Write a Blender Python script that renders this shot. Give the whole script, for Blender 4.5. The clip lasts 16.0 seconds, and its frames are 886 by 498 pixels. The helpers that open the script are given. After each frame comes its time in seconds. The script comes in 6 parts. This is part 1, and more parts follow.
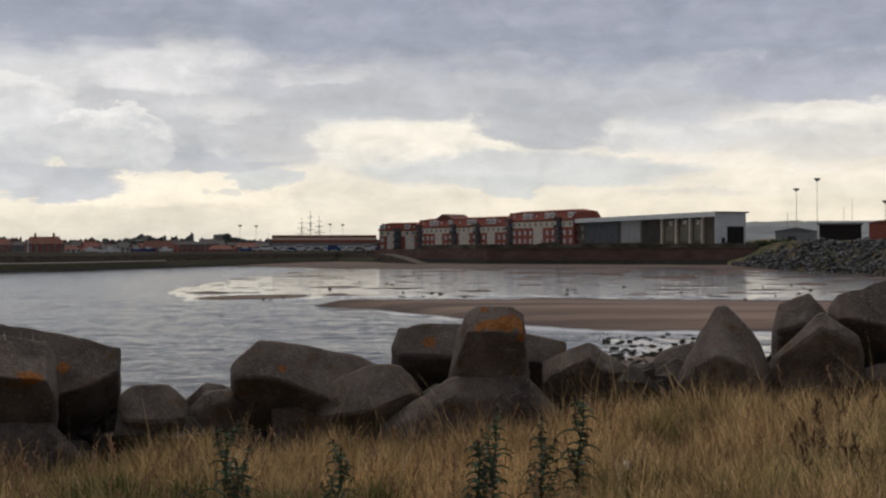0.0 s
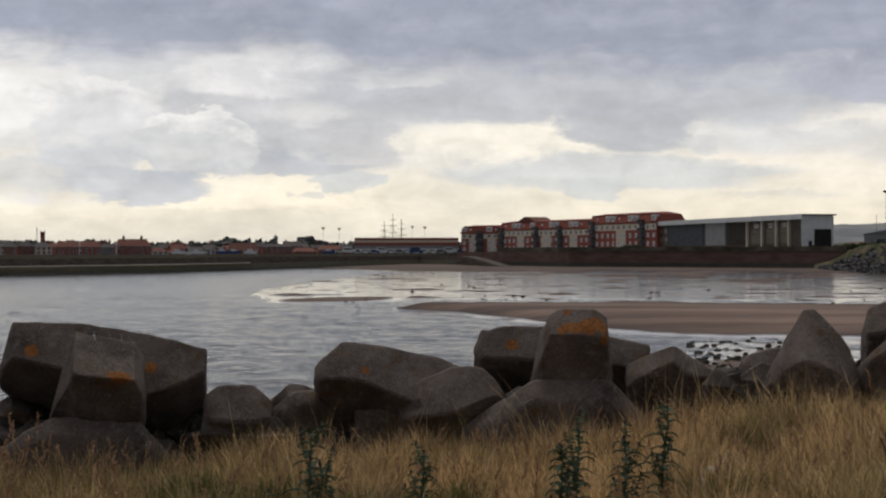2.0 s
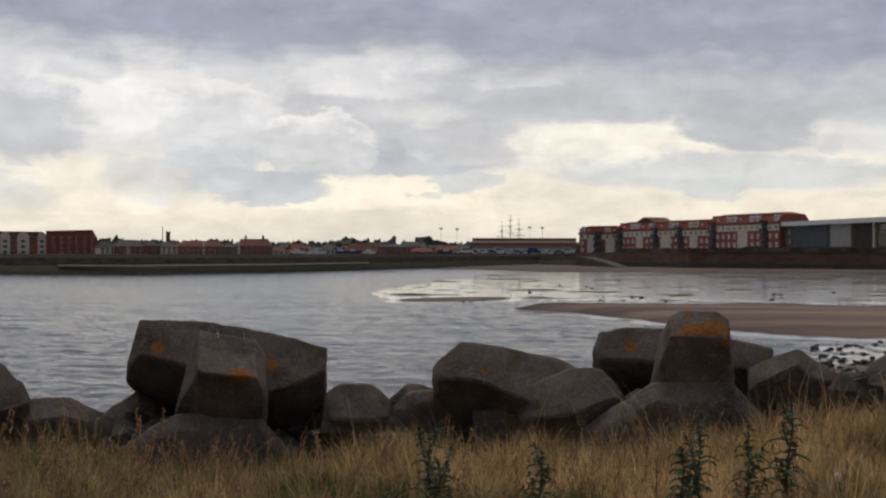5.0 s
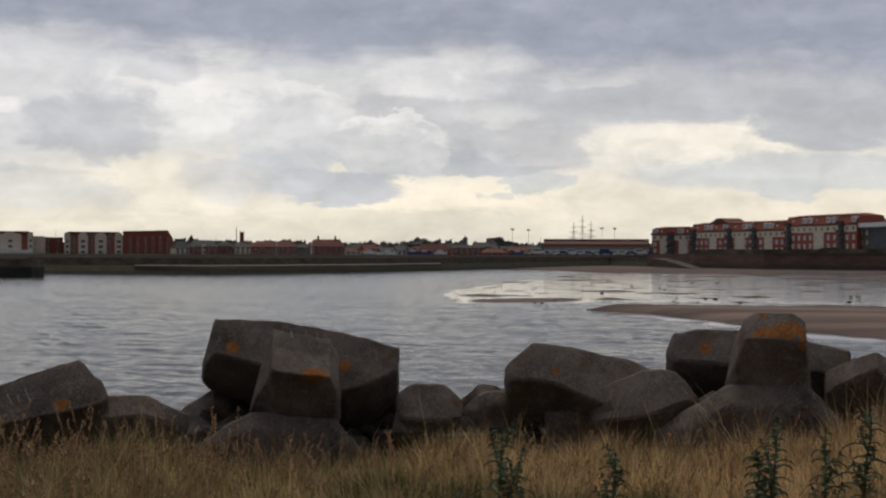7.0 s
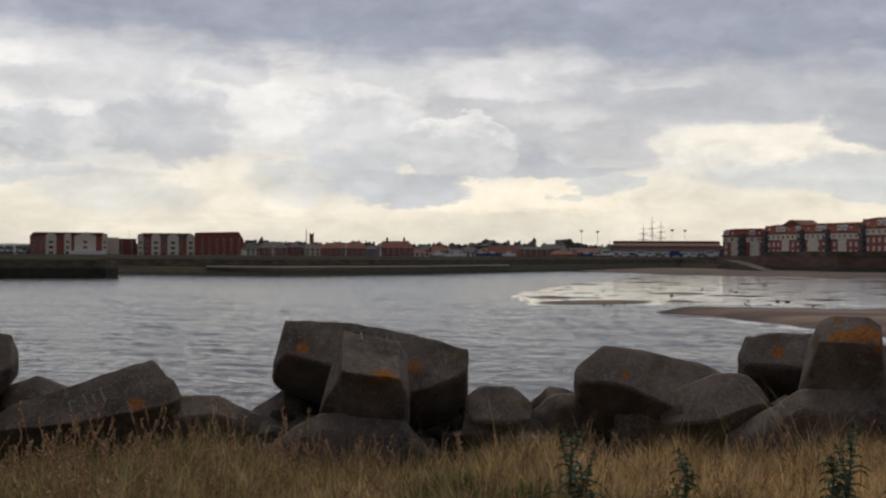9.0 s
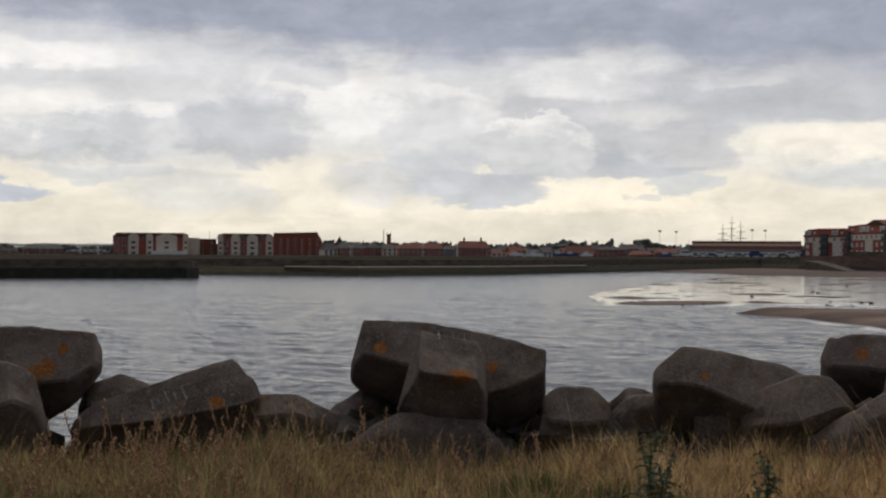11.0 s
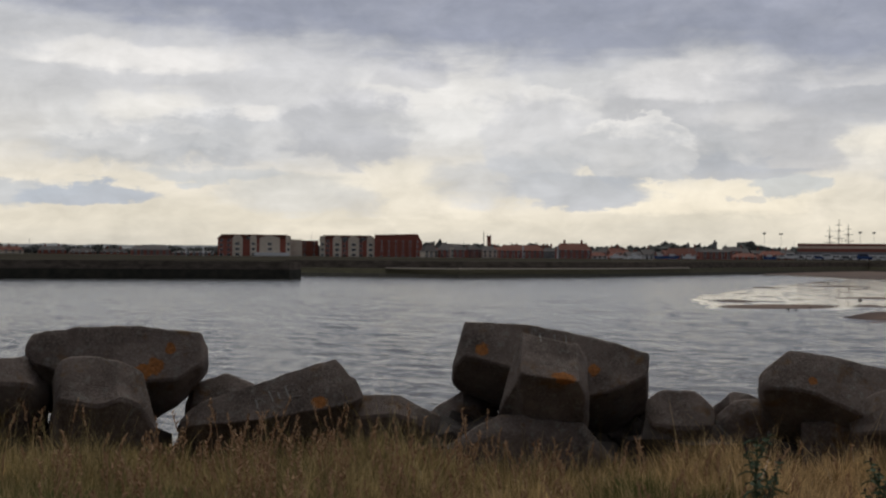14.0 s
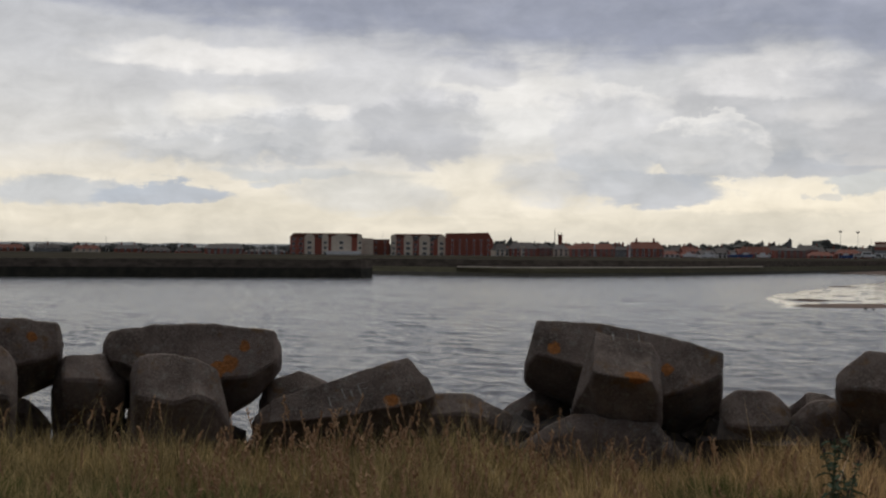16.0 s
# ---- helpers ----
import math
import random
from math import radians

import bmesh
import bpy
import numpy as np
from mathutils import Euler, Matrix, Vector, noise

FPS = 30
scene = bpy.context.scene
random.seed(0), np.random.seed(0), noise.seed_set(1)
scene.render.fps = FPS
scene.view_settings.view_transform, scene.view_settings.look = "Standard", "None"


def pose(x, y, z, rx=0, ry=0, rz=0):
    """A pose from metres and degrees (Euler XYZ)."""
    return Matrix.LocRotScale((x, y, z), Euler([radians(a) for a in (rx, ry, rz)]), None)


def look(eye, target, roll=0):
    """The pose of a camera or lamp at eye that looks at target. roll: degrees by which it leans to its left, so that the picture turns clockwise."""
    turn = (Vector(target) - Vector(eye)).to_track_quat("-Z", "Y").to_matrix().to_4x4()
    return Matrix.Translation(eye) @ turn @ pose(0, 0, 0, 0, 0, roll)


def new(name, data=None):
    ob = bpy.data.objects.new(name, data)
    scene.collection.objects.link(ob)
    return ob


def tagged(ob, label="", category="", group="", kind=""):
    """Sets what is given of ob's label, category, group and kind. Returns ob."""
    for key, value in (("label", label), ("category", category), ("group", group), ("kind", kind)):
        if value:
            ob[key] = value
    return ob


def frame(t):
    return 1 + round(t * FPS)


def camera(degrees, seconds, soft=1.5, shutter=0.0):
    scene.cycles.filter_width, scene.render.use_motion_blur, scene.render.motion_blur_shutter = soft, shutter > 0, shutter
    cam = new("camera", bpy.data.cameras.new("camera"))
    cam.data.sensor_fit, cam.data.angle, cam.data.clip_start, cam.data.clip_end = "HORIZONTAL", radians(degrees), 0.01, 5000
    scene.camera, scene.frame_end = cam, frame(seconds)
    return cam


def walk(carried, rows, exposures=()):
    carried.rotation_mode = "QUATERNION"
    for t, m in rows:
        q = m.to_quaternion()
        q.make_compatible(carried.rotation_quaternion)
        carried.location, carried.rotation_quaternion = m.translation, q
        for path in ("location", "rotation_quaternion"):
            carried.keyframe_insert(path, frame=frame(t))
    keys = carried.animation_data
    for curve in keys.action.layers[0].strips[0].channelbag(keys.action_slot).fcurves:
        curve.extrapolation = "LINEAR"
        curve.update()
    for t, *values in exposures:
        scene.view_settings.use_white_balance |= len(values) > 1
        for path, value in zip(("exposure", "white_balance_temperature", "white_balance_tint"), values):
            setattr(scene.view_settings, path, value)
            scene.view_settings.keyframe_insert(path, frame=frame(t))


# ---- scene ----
from mathutils.bvhtree import BVHTree

# ---- camera: a pan from one spot beside the sea wall, 5 m above the low water ----
cam = camera(37.54, 16.0, soft=2.3)
PATH = [
    (0.0, pose(0.000, -0.000, 5.000, 89.993, 0.145, 0.000)),
    (0.5, pose(0.001, 0.001, 4.997, 90.108, 0.086, 0.656)),
    (1.0, pose(-0.002, 0.002, 4.998, 90.132, 0.089, 0.786)),
    (1.5, pose(-0.004, 0.003, 4.998, 90.137, 0.072, 2.316)),
    (2.0, pose(-0.007, 0.002, 4.997, 90.116, 0.074, 3.599)),
    (2.5, pose(-0.008, 0.005, 4.996, 90.134, 0.055, 4.600)),
    (3.0, pose(-0.011, 0.009, 4.995, 90.127, 0.037, 5.427)),
    (3.5, pose(-0.015, 0.014, 4.996, 90.093, 0.003, 6.318)),
    (4.0, pose(-0.015, 0.017, 4.998, 90.100, -0.027, 7.286)),
    (6.5, pose(-0.026, 0.009, 4.994, 90.151, -0.183, 10.908)),
    (7.0, pose(-0.027, 0.005, 4.996, 90.157, -0.211, 11.895)),
    (7.5, pose(-0.028, 0.003, 4.997, 90.185, -0.235, 12.684)),
    (8.0, pose(-0.033, 0.003, 4.998, 90.182, -0.263, 13.324)),
    (8.5, pose(-0.036, 0.004, 4.999, 90.221, -0.296, 14.108)),
    (9.0, pose(-0.036, 0.006, 4.999, 90.217, -0.301, 14.908)),
    (11.5, pose(-0.049, 0.015, 4.996, 90.216, -0.336, 19.016)),
    (12.0, pose(-0.053, 0.017, 4.996, 90.233, -0.364, 19.680)),
    (12.5, pose(-0.055, 0.019, 4.995, 90.264, -0.392, 20.472)),
    (13.0, pose(-0.059, 0.018, 4.995, 90.249, -0.417, 21.415)),
    (13.5, pose(-0.062, 0.016, 4.995, 90.253, -0.437, 22.188)),
    (14.0, pose(-0.062, 0.014, 4.996, 90.266, -0.457, 22.685)),
    (14.5, pose(-0.064, 0.010, 4.996, 90.254, -0.455, 23.378)),
    (15.0, pose(-0.063, 0.008, 4.993, 90.246, -0.450, 23.967)),
    (15.5, pose(-0.068, 0.011, 4.994, 90.213, -0.437, 24.635)),
    (16.0, pose(-0.075, 0.015, 4.994, 90.181, -0.446, 25.797)),
]
walk(cam, PATH, [(0.0, 0.05), (4.0, 0.10), (6.5, 0.0), (9.0, 0.03), (11.5, 0.06), (12.5, -0.02), (13.5, -0.09), (16.0, -0.07)])
EYE = 5.0


def polar(bearing, dist, z):
    """A place by its bearing (degrees to the left of north), its distance from the tripod and its height."""
    a = radians(bearing)
    return Vector((-math.sin(a) * dist, math.cos(a) * dist, z))


def sight(bearing, elev, dist):
    """The same, with the height given by the angle above the eye."""
    return polar(bearing, dist, EYE + dist * math.tan(radians(elev)))


# ---- world and sun: a broken overcast, bright and creamy low in the sky, dark deck overhead ----
SUN_AZ, SUN_EL = 12.0, 58.0
world = bpy.data.worlds.new("sky")
scene.world = world
world.use_nodes = True
wt = world.node_tree
wt.nodes.clear()


def wnode(kind, **props):
    n = wt.nodes.new(kind)
    for k, v in props.items():
        n.inputs[k].default_value = v
    return n


def wmath(op, a, b=None):
    n = wt.nodes.new("ShaderNodeMath")
    n.operation = op
    for i, v in enumerate((a, b)):
        if v is None:
            continue
        if isinstance(v, (int, float)):
            n.inputs[i].default_value = v
        else:
            wt.links.new(v, n.inputs[i])
    return n.outputs[0]


def wramp(fac, stops, interp="LINEAR"):
    n = wt.nodes.new("ShaderNodeValToRGB")
    n.color_ramp.interpolation = interp
    els = n.color_ramp.elements
    while len(els) < len(stops):
        els.new(0.5)
    for e, (p, c) in zip(els, stops):
        e.position, e.color = p, (*c, 1)
    wt.links.new(fac, n.inputs[0])
    return n.outputs[0]


tc = wt.nodes.new("ShaderNodeTexCoord")
sep = wt.nodes.new("ShaderNodeSeparateXYZ")
wt.links.new(tc.outputs["Generated"], sep.inputs[0])
elev = wmath("MULTIPLY", wmath("ARCSINE", sep.outputs["Z"]), 57.296)


def wnoise(scale, stretch, detail, rough, shift, distort=0.0):
    mp = wt.nodes.new("ShaderNodeMapping")
    mp.inputs["Scale"].default_value = (scale, scale, scale * stretch)
    mp.inputs["Location"].default_value = shift
    wt.links.new(tc.outputs["Generated"], mp.inputs[0])
    n = wnode("ShaderNodeTexNoise", Scale=1.0, Detail=detail, Roughness=rough, Distortion=distort)
    wt.links.new(mp.outputs[0], n.inputs["Vector"])
    return n.outputs[0]


bear = wmath("MULTIPLY", wmath("ARCTAN2", wmath("MULTIPLY", sep.outputs["X"], -1.0), sep.outputs["Y"]), 57.296)
big = wnoise(6.0, 2.2, 6.0, 0.55, (3.1, 0.4, 0.25), 0.3)
small = wnoise(17.0, 2.0, 8.0, 0.6, (0.3, 2.4, 1.7), 0.5)
puff = wnoise(30.0, 1.7, 6.0, 0.6, (1.3, 4.4, 2.7), 0.4)
small2 = wnoise(17.0, 2.0, 8.0, 0.58, (4.3, 7.4, 5.7), 0.4)
puff2 = wnoise(30.0, 1.7, 6.0, 0.6, (6.3, 9.4, 3.7), 0.3)
streak = wnoise(8.0, 6.0, 7.0, 0.55, (5.2, 1.1, 0.6), 0.2)


def off(v, amount):
    return wmath("MULTIPLY", wmath("SUBTRACT", v, 0.5), amount)


wisp = wnoise(75.0, 1.5, 5.0, 0.6, (2.2, 8.1, 4.4), 0.2)
warp_el = wmath("ADD", wmath("ADD", wmath("ADD", elev, off(small, 2.2)), off(puff, 1.5)), off(wisp, 0.7))
warp_az = wmath("ADD", wmath("ADD", wmath("ADD", bear, off(big, 2.0)), off(small2, 3.4)), off(puff2, 2.2))


flat_el = wmath("ADD", wmath("ADD", wmath("ADD", elev, off(streak, 2.0)), off(puff, 0.7)), off(wisp, 0.5))


def wmix(fac, a, b):
    n = wt.nodes.new("ShaderNodeMix")
    n.data_type = "RGBA"
    wt.links.new(fac, n.inputs[0])
    wt.links.new(a, n.inputs[6])
    if isinstance(b, tuple):
        n.inputs[7].default_value = (*b, 1)
    else:
        wt.links.new(b, n.inputs[7])
    return n.outputs[2]


def step(v, a, b, top=1.0):
    n = wt.nodes.new("ShaderNodeMapRange")
    n.interpolation_type = "SMOOTHSTEP"
    n.inputs[1].default_value, n.inputs[2].default_value, n.inputs[4].default_value = a, b, top
    wt.links.new(v, n.inputs[0])
    return n.outputs[0]


# high white cloud over a creamy band along the horizon
tone = wramp(wmath("DIVIDE", wmath("ADD", elev, off(streak, 2.6)), 12.0), [
    (0.0, (0.66, 0.64, 0.56)), (0.12, (0.74, 0.70, 0.59)), (0.26, (0.78, 0.73, 0.62)), (0.40, (0.66, 0.65, 0.62)), (0.58, (0.60, 0.60, 0.59)), (1.0, (0.50, 0.51, 0.53))])


def cloud(b, e, wide, tall, colour, amount=0.9, soft=0.55):
    """A cloud by its bearing and elevation, with ragged edges."""
    global tone
    dx = wmath("DIVIDE", wmath("SUBTRACT", warp_az, b), wide)
    dy = wmath("DIVIDE", wmath("SUBTRACT", flat_el, e), tall)
    r = wmath("ADD", wmath("MULTIPLY", dx, dx), wmath("MULTIPLY", dy, dy))
    tone = wmix(step(r, 1.0 + soft, 1.0 - soft, amount), tone, colour)


def cumulus(b, e, wide, tall, crown, body, belly, amount=0.92, soft=0.3):
    """A heaped cloud: bright along its upper rim, dull below, with a crisp ragged outline."""
    global tone
    dx = wmath("DIVIDE", wmath("SUBTRACT", warp_az, b), wide)
    dy = wmath("DIVIDE", wmath("SUBTRACT", warp_el, e), tall)
    r = wmath("ADD", wmath("MULTIPLY", dx, dx), wmath("MULTIPLY", dy, dy))
    high = wmath("ADD", wmath("MULTIPLY", dy, 0.8), wmath("MULTIPLY", wmath("MULTIPLY", r, step(dy, -0.3, 0.4)), 0.45))
    skin = wramp(wmath("ADD", wmath("MULTIPLY", wmath("ADD", high, off(puff2, 1.6)), 0.45), 0.5), [(0.12, belly), (0.48, body), (0.72, body), (0.95, crown)])
    tone = wmix(step(r, 1.0 + soft, 1.0 - soft, amount), tone, skin)


SLATE, CREAM = (0.265, 0.28, 0.345), (0.92, 0.85, 0.69)
# bright creamy breaks
cloud(-0.4, 5.02, 6.6, 0.84, (0.87, 0.82, 0.7), 0.9, 0.8)
cloud(-16.1, 5.80, 5.0, 0.84, (0.8, 0.76, 0.68), 0.75, 0.7)
cloud(-13.3, 3.84, 8.2, 0.99, (0.8, 0.74, 0.63), 0.6, 0.8)
cloud(11.1, 2.48, 4.2, 0.84, CREAM, 0.8, 0.6)
cloud(-11.4, 1.69, 10.4, 0.74, (0.82, 0.76, 0.62), 0.6, 0.8)
cloud(23.6, 2.75, 3.7, 1.12, (0.84, 0.79, 0.67), 0.7, 0.7)
# thin grey and bluish sheets low down
cloud(-12.6, 4.87, 4.2, 0.60, (0.58, 0.58, 0.58), 0.6, 0.7)
cloud(-17.3, 4.12, 2.7, 0.55, (0.58, 0.58, 0.58), 0.55, 0.7)
cloud(-3.9, 3.42, 7.4, 0.74, (0.56, 0.58, 0.58), 0.9, 0.45)
cloud(-3.0, 2.79, 1.5, 0.65, (0.56, 0.585, 0.59), 0.85, 0.3)
cloud(-10.7, 2.43, 2.7, 0.20, (0.62, 0.61, 0.58), 0.5, 0.8)
cloud(29.0, 2.68, 3.0, 0.84, (0.6, 0.61, 0.6), 0.7, 0.8)
cloud(32.3, 3.46, 3.2, 0.32, (0.52, 0.55, 0.57), 0.8, 0.6)
cloud(26.4, 2.35, 1.0, 0.74, (0.62, 0.62, 0.6), 0.6, 0.7)
cloud(37.9, 2.43, 3.1, 0.47, (0.43, 0.48, 0.56), 0.9, 0.35)
cloud(41.9, 2.55, 3.5, 0.55, (0.45, 0.5, 0.57), 0.7, 0.6)
# the wide grey mass towards the west, with bright tops breaking through
cloud(31.7, 6.64, 8.2, 2.98, (0.62, 0.62, 0.62), 0.8, 0.7)
cloud(36.1, 8.37, 4.7, 0.60, (0.86, 0.84, 0.79), 0.75, 0.8)
cloud(38.8, 5.44, 1.5, 0.99, (0.75, 0.75, 0.73), 0.7, 0.7)
cloud(35.2, 6.16, 2.5, 0.74, (0.84, 0.82, 0.76), 0.8, 0.8)
cumulus(31.6, 5.19, 3.7, 1.29, (0.74, 0.74, 0.73), (0.52, 0.53, 0.545), (0.47, 0.485, 0.51), 0.85, 0.45)
cumulus(35.9, 4.60, 4.2, 0.84, (0.72, 0.72, 0.71), (0.6, 0.61, 0.62), (0.46, 0.48, 0.51), 0.8, 0.5)
cloud(30.8, 6.30, 1.0, 0.27, (0.82, 0.8, 0.76), 0.7, 0.8)
cloud(22.9, 7.06, 3.5, 1.64, (0.8, 0.785, 0.74), 0.85, 0.8)
cloud(24.1, 8.02, 1.7, 0.65, (0.54, 0.54, 0.55), 0.75, 0.5)
cumulus(27.0, 5.53, 2.9, 1.54, (0.6, 0.6, 0.61), (0.49, 0.495, 0.51), (0.45, 0.46, 0.49), 0.92, 0.4)
cloud(29.8, 5.11, 1.2, 0.99, (0.7, 0.7, 0.69), 0.55, 0.9)
cloud(22.1, 5.85, 3.0, 0.74, (0.7, 0.7, 0.68), 0.6, 0.7)
# the large cumulus: pale body, grey belly, ragged eastern end
cumulus(10.6, 6.00, 5.3, 2.48, (0.68, 0.675, 0.66), (0.53, 0.53, 0.535), (0.43, 0.45, 0.48), 0.95, 0.25)
cloud(11.8, 7.54, 3.0, 0.74, (0.76, 0.75, 0.73), 0.7, 0.7)
cloud(7.5, 5.07, 1.9, 1.49, (0.5, 0.5, 0.51), 0.85, 0.4)
cloud(9.4, 6.14, 1.5, 0.60, (0.7, 0.69, 0.67), 0.6, 0.9)
cloud(8.4, 3.03, 1.5, 0.60, (0.55, 0.575, 0.58), 0.9, 0.3)
cloud(10.6, 3.82, 3.2, 0.40, (0.43, 0.45, 0.49), 0.85, 0.5)
cloud(10.0, 2.49, 0.6, 0.17, (0.6, 0.6, 0.58), 0.7, 0.5)
# the nearer cumulus with sunlit crowns
cumulus(18.5, 5.35, 3.2, 2.11, (0.76, 0.75, 0.72), (0.63, 0.63, 0.63), (0.53, 0.55, 0.575), 0.95, 0.2)
cumulus(14.4, 4.49, 2.7, 1.54, (0.76, 0.75, 0.72), (0.58, 0.585, 0.59), (0.48, 0.5, 0.53), 0.95, 0.14)
cloud(16.7, 2.86, 3.2, 0.60, (0.45, 0.48, 0.53), 0.9, 0.35)
cloud(20.1, 3.33, 3.0, 0.99, (0.55, 0.57, 0.6), 0.7, 0.6)
# the grey sheet under the deck and its dark tongue
cloud(0.6, 7.18, 9.9, 1.44, (0.44, 0.445, 0.465), 0.92, 0.4)
cloud(-4.5, 5.68, 3.1, 1.44, (0.41, 0.42, 0.445), 0.95, 0.3)
cloud(-7.8, 4.66, 1.3, 0.40, (0.58, 0.58, 0.58), 0.8, 0.4)
cloud(-9.8, 6.81, 5.7, 1.24, (0.44, 0.45, 0.475), 0.85, 0.5)
cloud(-16.8, 7.19, 6.0, 0.99, (0.38, 0.39, 0.45), 0.85, 0.4)
cloud(5.5, 7.65, 2.2, 0.35, (0.66, 0.65, 0.63), 0.5, 0.7)
# the dark deck above, lower towards the east
deck = wmath("SUBTRACT", wmath("ADD", wmath("ADD", elev, off(small, 2.2)), off(streak, 3.2)), wmath("ADD", wmath("ADD", 7.9, wmath("MULTIPLY", bear, 0.03)), wmath("MULTIPLY", wmath("POWER", wmath("MAXIMUM", wmath("SUBTRACT", bear, 18.0), 0.0), 2.0), 0.0025)))
tone = wmix(step(deck, -0.7, 1.2, 0.95), tone, SLATE)
roll = wmix(step(small, 0.35, 0.75, 0.55), tone, (0.40, 0.41, 0.46))
tone = wmix(step(deck, 0.6, 2.2, 0.8), tone, roll)
# overhead and behind it stays a dull grey
tone = wmix(step(elev, 12.0, 20.0, 0.9), tone, (0.33, 0.335, 0.35))
# zenith, out of view, brightened to light the blocks' upper faces
tone = wmix(step(elev, 35.0, 60.0, 0.9), tone, (0.58, 0.58, 0.575))
# unseen sky away from the sun, darkened to dim the blocks' near faces
tone = wmix(step(wmath("ABSOLUTE", wmath("SUBTRACT", bear, SUN_AZ)), 50.0, 130.0, 0.85), tone, (0.14, 0.145, 0.155))
shade = wmath("ADD", wmath("ADD", wmath("MULTIPLY", streak, 0.42), wmath("MULTIPLY", puff, 0.55)), 0.48)
mixn = wt.nodes.new("ShaderNodeMix")
mixn.data_type, mixn.blend_type = "RGBA", "MULTIPLY"
mixn.inputs[0].default_value = 1.0
warm = wt.nodes.new("ShaderNodeMix")
warm.data_type, warm.blend_type = "RGBA", "MULTIPLY"
warm.inputs[0].default_value = 1.0
warm.inputs[7].default_value = (1.03, 1.0, 0.998, 1)
wt.links.new(tone, mixn.inputs[6])
wt.links.new(shade, mixn.inputs[7])
bg = wnode("ShaderNodeBackground", Strength=1.0)
wt.links.new(mixn.outputs[2], warm.inputs[6])
wt.links.new(warm.outputs[2], bg.inputs[0])
# thin clear-sky light behind the cloud
nish = wt.nodes.new("ShaderNodeTexSky")
nish.sky_type, nish.sun_disc = "NISHITA", False
nish.sun_elevation, nish.sun_rotation = radians(SUN_EL), radians(-SUN_AZ)
bg2 = wnode("ShaderNodeBackground", Strength=0.012)
wt.links.new(nish.outputs[0], bg2.inputs[0])
add = wt.nodes.new("ShaderNodeAddShader")
wt.links.new(bg.outputs[0], add.inputs[0])
wt.links.new(bg2.outputs[0], add.inputs[1])
wout = wt.nodes.new("ShaderNodeOutputWorld")
wt.links.new(add.outputs[0], wout.inputs[0])

sun = new("sun", bpy.data.lights.new("sun", "SUN"))
sun.data.energy, sun.data.angle, sun.data.color = 1.0, radians(30), (1.0, 0.95, 0.87)
sun.matrix_world = look(polar(SUN_AZ, 100, 100 * math.tan(radians(SUN_EL))), (0, 0, 0))

# ---- materials ----


def material(name, stops, scale=4.0, rough=0.85, bump=0.3, bump_scale=None, metal=0.0, stretch=(1, 1, 1), detail=8.0, per_object=0.0, spec=0.3):
    """Noise-driven colour between stops, with bump and a little roughness change."""
    m = bpy.data.materials.new(name)
    m.use_nodes = True
    nt = m.node_tree
    b = nt.nodes["Principled BSDF"]
    b.inputs["Roughness"].default_value, b.inputs["Metallic"].default_value = rough, metal
    b.inputs["Specular IOR Level"].default_value = spec
    co = nt.nodes.new("ShaderNodeTexCoord")
    mp = nt.nodes.new("ShaderNodeMapping")
    mp.inputs["Scale"].default_value = stretch
    nt.links.new(co.outputs["Object"], mp.inputs[0])
    n1 = nt.nodes.new("ShaderNodeTexNoise")
    n1.inputs["Scale"].default_value, n1.inputs["Detail"].default_value, n1.inputs["Roughness"].default_value = scale, detail, 0.62
    nt.links.new(mp.outputs[0], n1.inputs["Vector"])
    rp = nt.nodes.new("ShaderNodeValToRGB")
    els = rp.color_ramp.elements
    while len(els) < len(stops):
        els.new(0.5)
    for e, (p, c) in zip(els, stops):
        e.position, e.color = p, (*c, 1)
    nt.links.new(n1.outputs[0], rp.inputs[0])
    out = rp.outputs[0]
    if per_object:
        oi = nt.nodes.new("ShaderNodeObjectInfo")
        hs = nt.nodes.new("ShaderNodeHueSaturation")
        mr = nt.nodes.new("ShaderNodeMapRange")
        mr.inputs[3].default_value, mr.inputs[4].default_value = 1 - per_object, 1 + per_object
        nt.links.new(oi.outputs["Random"], mr.inputs[0])
        nt.links.new(mr.outputs[0], hs.inputs["Value"])
        nt.links.new(out, hs.inputs["Color"])
        out = hs.outputs[0]
    nt.links.new(out, b.inputs["Base Color"])
    if bump:
        n2 = nt.nodes.new("ShaderNodeTexNoise")
        n2.inputs["Scale"].default_value, n2.inputs["Detail"].default_value = bump_scale or scale * 6, 5
        nt.links.new(mp.outputs[0], n2.inputs["Vector"])
        bp = nt.nodes.new("ShaderNodeBump")
        bp.inputs["Strength"].default_value, bp.inputs["Distance"].default_value = bump, 0.02
        nt.links.new(n2.outputs[0], bp.inputs["Height"])
        nt.links.new(bp.outputs[0], b.inputs["Normal"])
    return m


def two(name, a, b, **kw):
    return material(name, [(0.35, a), (0.65, b)], **kw)


